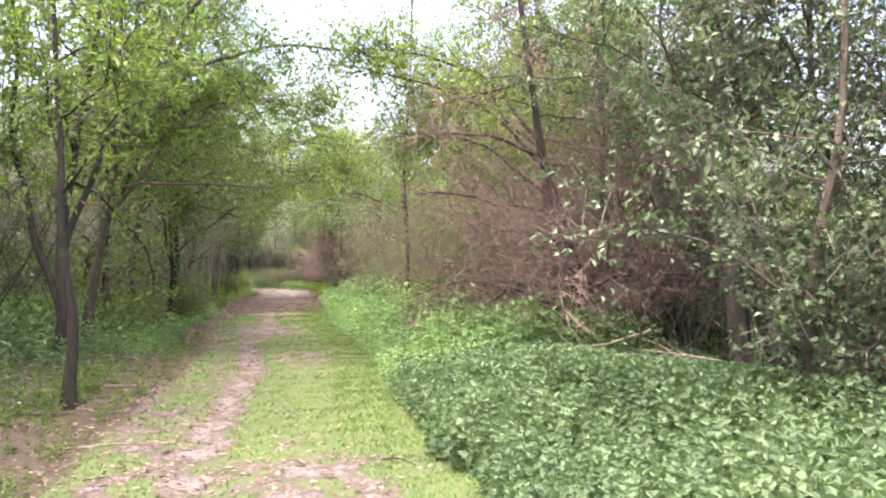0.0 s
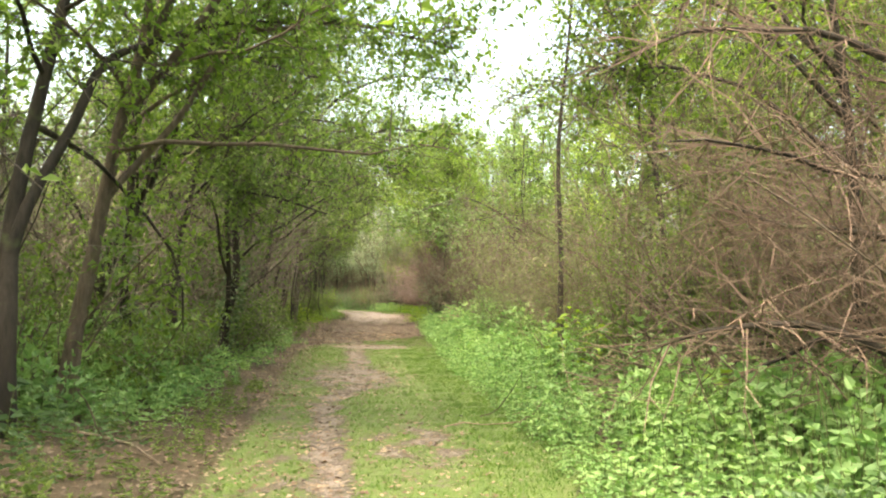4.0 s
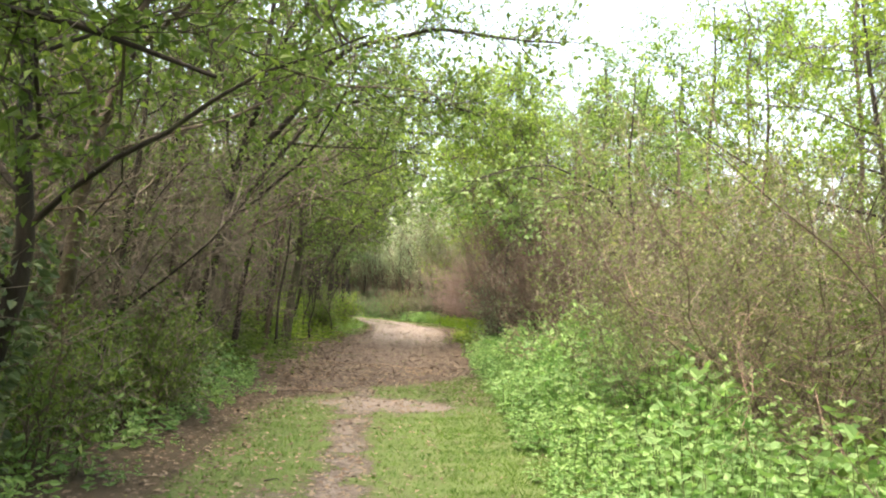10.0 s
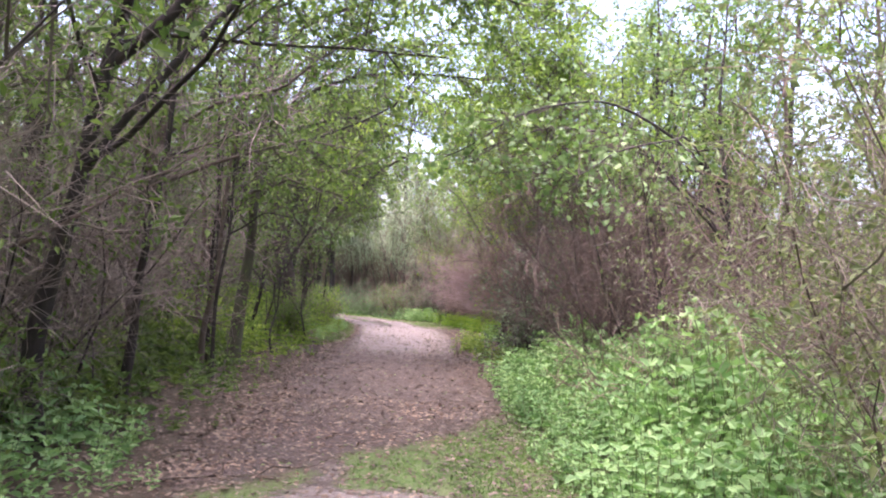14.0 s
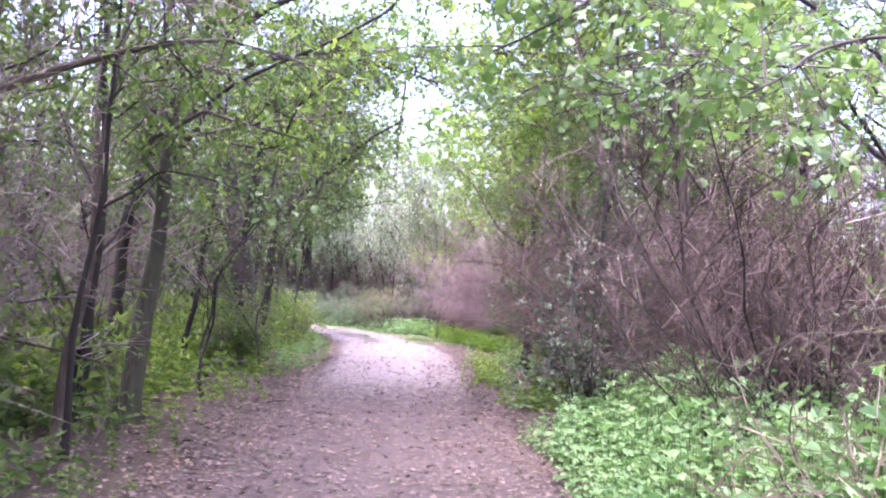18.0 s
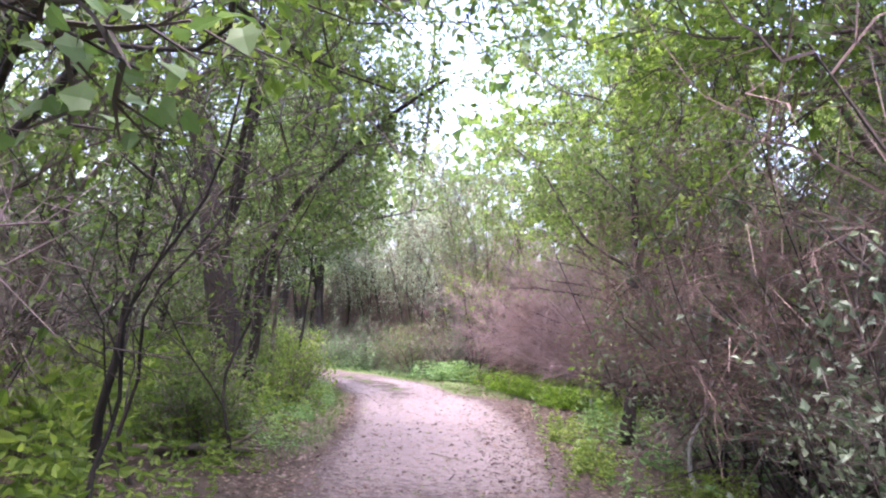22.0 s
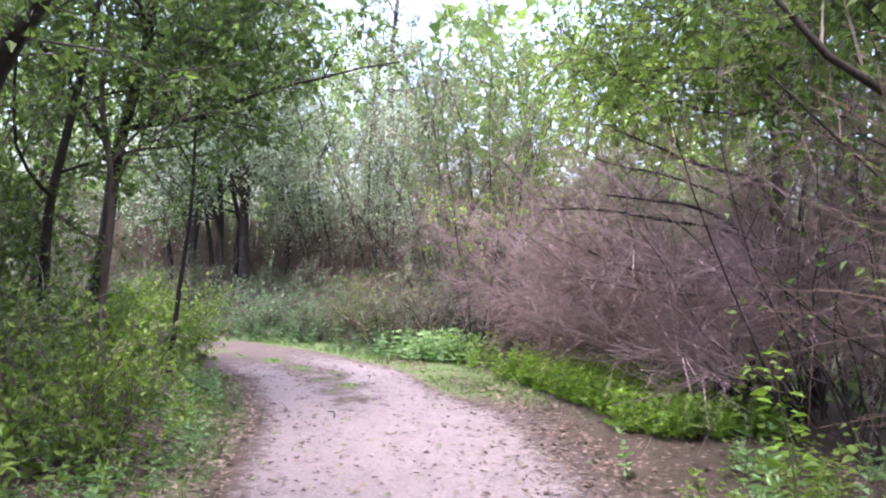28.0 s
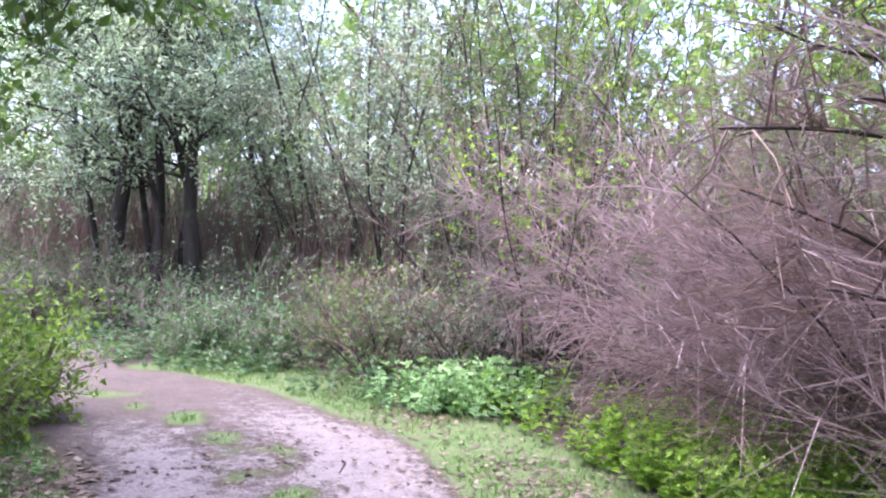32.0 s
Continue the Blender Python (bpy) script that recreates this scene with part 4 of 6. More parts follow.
for i, (x, y, lean, r, h) in enumerate(((-7.85, 22.95, 0.1, 0.07, 7.5), (-7.8, 25.2, 0.15, 0.055, 6.5), (-8.9, 27.1, 0.1, 0.06, 7), (-8.4, 28.2, 0.15, 0.05, 6), (-8.62, 28.8, -0.05, 0.05, 6.5),
                                        (-8.75, 28.95, 0.05, 0.035, 5), (-9.4, 30.0, 0.05, 0.06, 7), (-10.6, 29.0, 0.1, 0.07, 8), (-9.4, 32.6, 0.12, 0.045, 5.5), (-10.9, 33.9, 0.1, 0.05, 6),
                                        (-8.9, 24.0, 0.2, 0.05, 6), (-7.2, 20.6, 0.1, 0.05, 6), (-8.0, 18.4, 0.05, 0.07, 7.5), (-9.8, 26.2, 0.0, 0.08, 8), (-11.6, 33.4, 0.0, 0.08, 8))):
    woody("thin_tree", "thin dark stem rising through the undergrowth", TREE, x, y, [(0, 0, 0), (lean, 0, h * 0.3), (lean * 3, 0.1, h)], r, 120 + i, limbs=7, limb_from=0.28, limb_len=1.9,
          bark=BARK_DARK if i % 3 else BARK, twigs=20 if i % 2 else 13, leaves=1 if i % 2 else 6, leaf=0.07, bias=(0.3, 0.0), group="thin trees beside the track", twigm=TWIG_PINK if i % 2 and i < 8 else TWIG_GREY)
# the green shrub and stems inside the bend
woody("sapling", "slim leafy sapling at the inside of the bend", TREE, -10.55, 39.4, [(0, 0, 0), (0.0, 0, 1.5), (-0.2, 0.1, 3), (0.1, 0.3, 6)], 0.045, 141, limbs=9, limb_from=0.3, limb_len=1.6,
      twigs=14, leaves=9, leaf=0.07, bark=BARK)
for i, (x, y, h) in enumerate(((-11.9, 38.0, 6.5), (-12.2, 40.6, 6.0))):
    woody("sapling", "slim leafy sapling among the shrubs", TREE, x, y, [(0, 0, 0), (0.1, 0, 1.5), (0.2, 0.1, 3), (0.5, 0.3, h)], 0.05, 146 + i, limbs=11, limb_from=0.16, limb_len=1.7, twigs=16, leaves=9, leaf=0.075, bark=BARK_DARK, bias=(0.2, 0))
bush("leafy_shrub", "green leafy shrub between the saplings", "shrub", -11.8, 39.3, 149, stems=16, tall=1.9, spread=0.6, shoots=10, shoot_len=0.6, fine=4, fine_len=0.3, leaves=7, leaf=0.065, leafm=LEAF_GREEN, r=0.01, leaf_from=0.05)
woody("sapling", "slim leafy sapling at the inside of the bend", TREE, -11.1, 39.2, [(0, 0, 0), (0.1, 0, 1.5), (0.4, 0.1, 3), (0.9, 0.3, 6)], 0.06, 142, limbs=9, limb_from=0.35, limb_len=1.7,
      twigs=14, leaves=9, leaf=0.07, bark=BARK_DARK)
bush("leafy_shrub", "green leafy shrub beneath the saplings", "shrub", -10.9, 38.2, 144, stems=14, tall=1.0, spread=0.6, shoots=9, shoot_len=0.5, fine=4, fine_len=0.25, leaves=6, leaf=0.06, leafm=LEAF_GREEN,
     r=0.009, leaf_from=0.05)
bush("leafy_shrub", "bright green leafy shrub at the foot of the big tree", "shrub", -9.7, 37.6, 145, stems=12, tall=0.8, spread=0.8, shoots=8, shoot_len=0.45, fine=4, fine_len=0.22, leaves=7, leaf=0.055,
     leafm=LEAF_BRIGHT, r=0.008, leaf_from=0.05)

# trees whose crowns reach over the track
REACH = ((0.5, [(1.6, 0.3, 4.7), (3.0, 0.6, 5.1), (4.6, 0.8, 5.0)], 0.05), (0.6, [(1.8, -0.5, 5.6), (3.2, -0.9, 6.0), (4.6, -1.2, 5.8)], 0.045), (0.42, [(1.2, 0.8, 4.0), (2.2, 1.4, 4.4), (3.4, 2.0, 4.2)], 0.04))
REACH_LEFT = tuple((q, [(-a * 0.75, b, c - 0.3) for a, b, c in pts], r) for q, pts, r in REACH)
for i, (x, y, h, m, bx, by, ln) in enumerate(((-5.6, 12.6, 7.0, LEAF_FRESH, 0.7, 0.0, 3.0), (-6.6, 17.0, 7.0, LEAF_GREEN, 0.8, 0.0, 3.2), (-7.0, 19.6, 8.0, LEAF_GREEN, 0.9, 0.1, 3.6), (-7.5, 23.4, 8.0, LEAF_GREEN, 0.5, 0.1, 2.8),
                                              (-8.6, 26.6, 8.0, LEAF_GREEN, 0.8, 0.0, 3.4), (-9.6, 30.8, 8.5, LEAF_BRIGHT, 0.9, 0.0, 3.6), (-11.2, 33.8, 7.5, LEAF_GREEN, 0.9, 0.1, 3.6), (-11.2, 40.2, 6.5, LEAF_GREEN, 0.7, 0.1, 2.8))):
    woody("overhanging_tree", "tree leaning its leafy crown over the track", TREE, x, y, [(0, 0, 0), (0.1, 0, 2), (0.5, 0.05, 4), (1.0, 0.1, h)], 0.09, 210 + i, limbs=13, limb_from=0.36, limb_len=ln, rise=0.1, lift=0.45,
          bias=(bx, by), bark=BARK_DARK if i % 2 else BARK, twigs=24, big=REACH if i in (0, 3, 5, 6) else (), leaves=6 if i in (4, 5, 6) else 7 if i in (2, 3) else 9, leaf=0.085, leafm=m, group="trees leaning over the track", twig_len=0.8)
for i, (x, y, h, m, ln, z) in enumerate(((-2.7, 32.6, 5.8, LEAF_BRIGHT, 2.7, 0.42), (-2.9, 31.4, 6.2, LEAF_BRIGHT, 2.3, 0.55), (-3.2, 38.8, 6.5, LEAF_BRIGHT, 3.0, 0.45), (-3.6, 44.6, 7.0, LEAF_BRIGHT, 2.8, 0.45),
                                         (-4.2, 41.2, 6.0, LEAF_GREEN, 2.6, 0.42))):
    woody("overhanging_tree", "tree reaching leafy branches across to the track", TREE, x, y, [(0, 0, 0), (-0.1, 0, 2), (-0.4, 0.05, 4), (-0.8, 0.1, h)], 0.075, 220 + i, limbs=13, limb_from=z, limb_len=ln, rise=0.1, lift=0.4,
          bias=(-0.8, -0.1), bark=BARK, twigs=18, big=REACH_LEFT if i in (0, 2) else (), leaves=9, leaf=0.085, leafm=m, group="trees leaning over the track", twig_len=0.8)

# ---- the far side of the track, from the start ----
for i, (x, y, h, bx, by, m) in enumerate(((3.6, 9.4, 6.8, -0.9, 0.3, LEAF_IVY), (3.6, 13.2, 7.5, -0.6, 0.0, LEAF_GREEN), (4.0, 15.8, 7.5, -0.4, 0.0, LEAF_BRIGHT), (3.0, 19.5, 6.5, -0.1, 0.0, LEAF_BRIGHT),
                                          (0.9, 17.8, 5.2, -0.1, 0.0, LEAF_OLIVE), (2.0, 20.6, 7.0, -0.1, 0.0, LEAF_BRIGHT), (2.6, 17.2, 7.0, -0.2, 0.0, LEAF_GREEN), (1.7, 24.6, 6.0, -0.1, 0.0, LEAF_BRIGHT))):
    woody("spreading_tree", "tree spreading thin leafy branches above the dead thicket", TREE, x, y, [(0, 0, 0), (-0.05, 0, 2), (-0.2, 0.05, 4), (-0.5, 0.1, h)], 0.075, 240 + i, limbs=13, limb_from=0.45, limb_len=2.9, rise=0.1, lift=0.4,
          bias=(bx, by), bark=BARK_DARK, twigs=18, leaves=8, leaf=0.085, leafm=m, group="trees above the dead thicket", twig_len=0.8)
woody("spreading_tree", "tree spreading thin leafy branches towards the grassy track", TREE, 1.7, 12.8, [(0, 0, 0), (-0.05, 0, 2), (-0.2, 0.05, 4), (-0.5, 0.1, 6.2)], 0.07, 249, limbs=8, limb_from=0.5, limb_len=2.4, rise=0.1, lift=0.4,
      bias=(-0.6, 0), bark=BARK_DARK, twigs=20, leaves=8, leaf=0.075, leafm=LEAF_BRIGHT, twig_len=0.8, group="trees above the dead thicket",
      big=((0.5, [(-1.1, -0.1, 3.9), (-2.0, -0.3, 4.3), (-3.1, -0.5, 4.5)], 0.035), (0.6, [(-1.2, 0.3, 4.6), (-2.2, 0.5, 5.0), (-3.4, 0.6, 5.1)], 0.035), (0.45, [(-0.8, 0.2, 3.3), (-1.6, 0.4, 3.6), (-2.3, 0.5, 3.6)], 0.03)))
for i, (x, y, h, m) in enumerate(((4.2, 8.0, 4.6, LEAF_IVY), (5.0, 7.2, 6.0, LEAF_IVY))):
    woody("elder_tree", "elder tree with grey-green leaves over bare twigs", TREE, x, y, [(0, 0, 0), (-0.1, 0, 1.5), (-0.4, 0.1, 3.2), (-0.5, 0.1, h)], 0.08, 230 + i, limbs=14, limb_from=0.5, limb_len=2.3, rise=-0.05, lift=0.3,
          bias=(-0.45, 0), bark=BARK, twigs=22, leaves=5, leaf=0.085, leafm=m, group="elder trees beyond the plant bed", twig_len=0.8, twigm=TWIG_GREY)
woody("ivy_trunk_tree", "tree with ivy-covered trunk above the plant bed", TREE, 3.0, 6.4, [(0, 0, 0), (-0.08, 0.1, 0.8), (0.1, 0.1, 2), (0.35, 0.2, 3.2), (0.2, 0.2, 7)], 0.065, 151, limbs=9, limb_from=0.22, limb_len=1.8, bark=BARK,
      twigs=15, leaves=8, leaf=0.075, ivy=620, leafm=LEAF_IVY, bias=(-0.2, 0.2))
woody("grey_tree", "grey-brown tree with broken lower branches", TREE, 4.0, 9.5, [(0, 0, 0), (-0.25, 0, 1.6), (-0.6, 0.1, 3.6), (-0.8, 0.3, 9)], 0.14, 152, limbs=10, limb_from=0.22, limb_len=2.6, bark=BARK,
      twigs=16, leaves=6, leaf=0.07, leafm=LEAF_DARK, bias=(-0.4, -0.1), twigm=TWIG_GREY)
woody("grey_tree", "grey-brown tree leaning over the plant bed", TREE, 4.3, 11.8, [(0, 0, 0), (-0.35, 0, 1.4), (-0.6, 0.2, 3.2), (-0.5, 0.3, 8)], 0.13, 153, limbs=10, limb_from=0.25, limb_len=2.4, bark=BARK,
      twigs=16, leaves=5, leaf=0.07, leafm=LEAF_DARK, bias=(-0.3, 0), twigm=TWIG_GREY)
woody("dead_tree", "dark dead tree with a mass of bare branches", TREE, 1.95, 11.2, [(0, 0, 0), (-0.05, -0.1, 1.2), (-0.7, -0.4, 3.0), (-0.9, -0.3, 5.5)], 0.13, 154, limbs=14, limb_from=0.15, limb_len=2.1,
      lift=0.25, rise=-0.1, bark=BARK_DARK, twigs=44, leaves=0, bias=(-0.3, -0.1), twigm=TWIG_DULL, twig_len=0.7,
      big=((0.1, [(0.2, 0.2, 1.5), (0.35, 0.4, 3.0), (0.3, 0.6, 6)], 0.09),))
bush("dead_thicket", "tall brown tangle of bare branches under the grey tree", "dead bush", 3.3, 10.3, 165, foot=0.9, stems=28, tall=3.3, spread=0.6, bias=(-0.15, -0.1), shoots=15, shoot_len=0.9, fine=6, fine_len=0.5, stemm=BARK, twigm=TWIG_DULL, r=0.009, wobble=0.24, thin=0.55, low=0.75)
bush("dead_thicket", "tangle of pale bare branches leaning over the plants", "dead bush", 1.95, 12.0, 155, foot=0.8, stems=26, tall=2.6, spread=0.7, bias=(-0.2, 0), shoots=14, shoot_len=0.9, fine=6, fine_len=0.5,
     stemm=BARK, twigm=TWIG_DULL, r=0.008, wobble=0.26, thin=0.55, low=1.0)
bush("dead_thicket", "tall reddish-brown tangle of bare branches", "dead bush", 2.9, 12.0, 158, foot=1.0, stems=34, tall=4.2, spread=0.6, bias=(-0.2, -0.1), shoots=17, shoot_len=1.0, fine=7, fine_len=0.5, stemm=BARK, twigm=TWIG_DULL, r=0.009, wobble=0.24, thin=0.55, low=0.75)
bush("dead_thicket", "reddish-brown tangle of fine bare branches", "dead bush", 2.5, 10.3, 159, foot=0.8, stems=26, tall=3.3, spread=0.7, bias=(-0.15, 0), shoots=15, shoot_len=0.9, fine=6, fine_len=0.5, stemm=BARK, twigm=TWIG_DULL, r=0.009, wobble=0.24, thin=0.55, low=0.75)
bush("dead_thicket", "grey-brown tangle of bare branches", "dead bush", 3.1, 14.4, 156, foot=0.9, stems=20, tall=2.0, spread=0.7, bias=(-0.2, 0), shoots=12, shoot_len=1.0, fine=5, fine_len=0.5, stemm=BARK, twigm=TWIG_GREY,
     r=0.010, wobble=0.24, leaves=3, leaf=0.055, leafm=LEAF_OLIVE, thin=0.6, low=0.9)
bush("leafy_shrub", "tall green leafy shrub above the heap of sticks", "shrub", 1.3, 16.1, 831, stems=16, tall=3.6, spread=0.45, shoots=12, shoot_len=0.8, fine=5, fine_len=0.35, leaves=5, leaf=0.07, leafm=LEAF_GREEN, r=0.012, foot=0.6)
bush("olive_bush", "brownish olive bush rising behind the heap of sticks", "bush", 2.0, 14.9, 832, stems=18, tall=3.4, spread=0.55, shoots=14, shoot_len=0.9, fine=6, fine_len=0.4, leaves=3, leaf=0.06, leafm=LEAF_OLIVE, stemm=BARK, twigm=TWIG_DULL, r=0.01, wobble=0.22,
     foot=0.8, thin=0.6, leaf_from=0.3, low=1.1)
bush("elder_bush", "leafy elder bush over the edge of the plant bed", "bush", 4.5, 7.2, 833, stems=16, tall=3.0, spread=0.45, bias=(-0.1, 0), shoots=11, shoot_len=0.8, fine=5, fine_len=0.35, leaves=4, leaf=0.075, leafm=LEAF_ELDER, r=0.014, foot=0.5, leaf_from=0.12, wide=0.6)
woody("grey_tree", "grey-brown trunk leaning back over the plant bed", TREE, 3.5, 9.0, [(0, 0, 0), (-0.05, 0, 0.8), (-0.2, 0, 1.9), (-0.58, 0, 3.5), (-0.6, 0.1, 8)], 0.13, 834, limbs=9, limb_from=0.46, limb_len=2.4, bark=BARK, twigs=15, leaves=7, leaf=0.08,
      leafm=LEAF_ELDER, bias=(-0.3, -0.4), twigm=TWIG_GREY)
bush("elder_bush", "dark leafy bush about the ivy-covered trunk", "bush", 3.35, 6.55, 835, stems=16, tall=1.9, spread=0.4, shoots=11, shoot_len=0.6, fine=4, fine_len=0.3, leaves=5, leaf=0.07, leafm=LEAF_IVY, r=0.01, foot=0.45, leaf_from=0.02, wide=0.65)
woody("pole_tree", "straight thin tree rising above the nettles", TREE, -0.68, 17.2, [(0, 0, 0), (0.0, 0, 2), (0.0, 0.05, 5), (0.1, 0.0, 10)], 0.05, 157, limbs=9, limb_from=0.5, limb_len=1.3, bark=BARK_DARK,
      twigs=9, leaves=6, leaf=0.07, leafm=LEAF_BRIGHT, lift=0.8)
for i, (x, y, tall, n) in enumerate(((0.1, 20.6, 2.9, 18), (-0.6, 23.0, 3.0, 20), (-0.9, 25.6, 2.2, 18), (0.9, 18.2, 2.6, 16), (1.2, 22.0, 3.4, 16))):
    bush("olive_bush", "sparse olive-leaved bush with many brown twigs", "bush", x, y, 160 + i, foot=0.9, stems=n, tall=tall, spread=0.7, bias=(-0.25, 0), shoots=12, shoot_len=0.9, fine=6, fine_len=0.4, leaves=4, leaf=0.046, thin=0.65,
         leafm=LEAF_OLIVE, stemm=BARK, twigm=TWIG_DULL if i % 2 else TWIG_GREY, r=0.008, wobble=0.32, group="olive bushes beyond the nettles", leaf_from=0.3)
bush("olive_bush", "tall brown twiggy bush with sparse olive leaves", "bush", -1.2, 21.8, 169, foot=0.6, stems=24, tall=3.0, spread=0.45, bias=(0.12, 0), shoots=18, shoot_len=0.7, fine=6, fine_len=0.35, leaves=3, leaf=0.05,
     thin=0.6, leafm=LEAF_OLIVE, stemm=BARK, twigm=TWIG_GREY, r=0.007, wobble=0.34, group="olive bushes beyond the nettles", leaf_from=0.25)
bush("leafy_shrub", "tall green leafy shrub behind the heap of sticks", "shrub", 2.0, 16.8, 168, stems=16, tall=3.2, spread=0.5, shoots=11, shoot_len=0.7, fine=4, fine_len=0.35, leaves=5, leaf=0.065, leafm=LEAF_GREEN, r=0.012, foot=0.6)
bush("leafy_shrub", "green leafy shrub beside the thin pole tree", "shrub", 0.5, 16.9, 170, stems=14, tall=2.2, spread=0.5, shoots=9, shoot_len=0.6, fine=4, fine_len=0.3, leaves=6, leaf=0.06, leafm=LEAF_GREEN, r=0.012)
for i, (x, y, t, m) in enumerate(((1.6, 28.2, 4.0, LEAF_GREEN), (0.4, 32.2, 4.2, LEAF_GREEN), (2.6, 25.4, 4.0, LEAF_OLIVE), (2.4, 30.6, 4.6, LEAF_GREY), (-0.2, 34.6, 4.4, LEAF_GREEN))):
    bush("tall_shrub", "tall leafy shrub behind the dark thicket", "shrub", x, y, 850 + i, stems=15, tall=t, spread=0.5, shoots=12, shoot_len=0.9, fine=5, fine_len=0.4, leaves=5, leaf=0.08, leafm=m, r=0.013, foot=0.8, leaf_from=0.2, small=True, group="tall shrubs behind the thicket")
for i, (x, y, h) in enumerate(((1.9, 26.8, 8.5), (3.4, 29.5, 9.5), (4.6, 25.0, 9.0), (0.9, 30.2, 7.5))):
    woody("slender_tree", "slender pale tree with thin foliage high above the thicket", TREE, x, y, [(0, 0, 0), (0.1, 0, 3), (-0.1, 0.1, 6), (0.1, 0.1, h)], 0.06, 860 + i, limbs=12, limb_from=0.45, limb_len=1.8, bark=BARK, twigs=14, leaves=6, leaf=0.085, leafm=LEAF_BRIGHT,
          lift=0.7, group="slender trees above the thicket")
bush("leafy_shrub", "low green leafy shrub by the thin pole tree", "shrub", -0.35, 16.7, 171, stems=10, tall=0.8, spread=0.5, shoots=7, shoot_len=0.4, fine=3, fine_len=0.25, leaves=5, leaf=0.06, leafm=LEAF_GREEN, r=0.008)
bush("dark_thicket", "dark brown thicket of bare twigs", "dead bush", -2.2, 29.4, 172, foot=1.0, stems=26, tall=2.9, spread=0.8, bias=(-0.15, 0), shoots=20, shoot_len=0.9, fine=8, fine_len=0.4, stemm=BARK_DARK, twigm=TWIG_UMBER,
     r=0.012, wobble=0.2)
for i, (x, y) in enumerate(((-0.9, 30.8), (-3.2, 32.5), (-2.0, 31.2))):
    bush("dark_thicket", "dark brown thicket of bare twigs behind the nettles", "dead bush", x, y, 610 + i, foot=1.0, stems=22, tall=2.5, spread=0.8, bias=(-0.1, 0), shoots=20, shoot_len=0.8, fine=8, fine_len=0.4, stemm=BARK_DARK, twigm=TWIG_DULL if i == 1 else TWIG_UMBER, low=0.8 if i == 1 else -1.0,
         r=0.011, wobble=0.2)
bush("dead_sticks", "pale dead stems arching over the nettles", "dead bush", -2.35, 26.2, 891, stems=6, tall=1.4, spread=0.5, bias=(-0.35, 0), shoots=7, shoot_len=0.5, fine=3, fine_len=0.3, stemm=BARK_PALE, twigm=TWIG_STRAW, r=0.007, wobble=0.35, droop=0.12)
bush("dead_sticks", "clump of pale dead sticks among the nettles", "dead bush", -2.5, 27.1, 173, stems=9, tall=1.1, spread=0.8, shoots=7, shoot_len=0.6, fine=3, fine_len=0.3, stemm=BARK, twigm=TWIG_STRAW, r=0.009, wobble=0.3)
woody("maple_tree", "maple hanging its large-leaved lowest branches beside the track", TREE, -1.2, 29.2, [(0, 0, 0), (-0.1, -0.05, 2), (-0.3, -0.1, 4), (-0.3, 0, 6)], 0.05, 174, limbs=7, limb_from=0.5, limb_len=2.2, bark=BARK_DARK,
      twigs=9, leaves=5, leaf=0.068, leafm=LEAF_MAPLE, bias=(-0.6, -0.3), lift=0.2, rise=-0.2, lobed=True, bend=0.5, hang=-0.25,
      big=((0.45, [(-1.0, -1.0, 3.6), (-1.8, -1.9, 3.2), (-2.4, -2.6, 2.7)], 0.022), (0.42, [(-1.2, -0.9, 3.4), (-2.2, -1.5, 3.2), (-2.95, -1.75, 2.9)], 0.02), (0.5, [(-1.5, -1.2, 4.0), (-2.8, -2.1, 3.6), (-3.8, -2.6, 2.9)], 0.024),
           (0.48, [(-1.5, 0.4, 3.9), (-3.0, 1.2, 4.0), (-4.2, 2.2, 3.6)], 0.026), (0.42, [(-1.0, 0.5, 3.2), (-2.0, 1.6, 3.3), (-2.6, 2.6, 3.3)], 0.018)))
woody("maple_tree", "young maple holding a spray of large leaves towards the track", TREE, -8.0, 27.7, [(0, 0, 0), (0.02, 0, 1.5), (0.1, 0, 3), (0.1, 0, 4.4)], 0.03, 199, limbs=5, limb_from=0.55, limb_len=1.5, bark=BARK_DARK,
      twigs=5, twig_len=0.3, leaves=3, leaf=0.05, leafm=LEAF_MAPLE, bias=(0.5, 0.1), lift=0.2, rise=-0.1, lobed=True, free=True, hang=-0.15, big=((0.45, [(0.6, 0.05, 2.25), (1.0, 0.1, 2.2), (1.5, 0.12, 2.0)], 0.012),))
woody("overhanging_tree", "slim tree hanging leafy branches over the thicket edge", TREE, -3.4, 36.7, [(0, 0, 0), (-0.1, 0, 2), (-0.3, 0.05, 3.4), (-0.5, 0.1, 5.0)], 0.05, 226, limbs=8, limb_from=0.5, limb_len=1.9, rise=0.05, lift=0.3, bias=(-0.7, 0.2), bark=BARK_DARK,
      twigs=15, leaves=8, leaf=0.08, leafm=LEAF_GREEN, big=((0.45, [(-0.8, 0.2, 2.6), (-1.5, 0.5, 3.0), (-2.1, 0.9, 3.2)], 0.03), (0.55, [(-0.9, 0.9, 3.0), (-1.3, 1.8, 3.3), (-1.7, 2.8, 3.4)], 0.03)), group="trees leaning over the track")
woody("ivy_stem_tree", "thin stem thickly clad in ivy", TREE, -4.0, 30.95, [(0, 0, 0), (0.0, 0, 1.5), (0.1, 0.1, 5)], 0.05, 175, limbs=7, limb_from=0.4, limb_len=1.2, bark=BARK_DARK, twigs=10, leaves=4, leaf=0.06,
      ivy=420, leafm=LEAF_IVY)
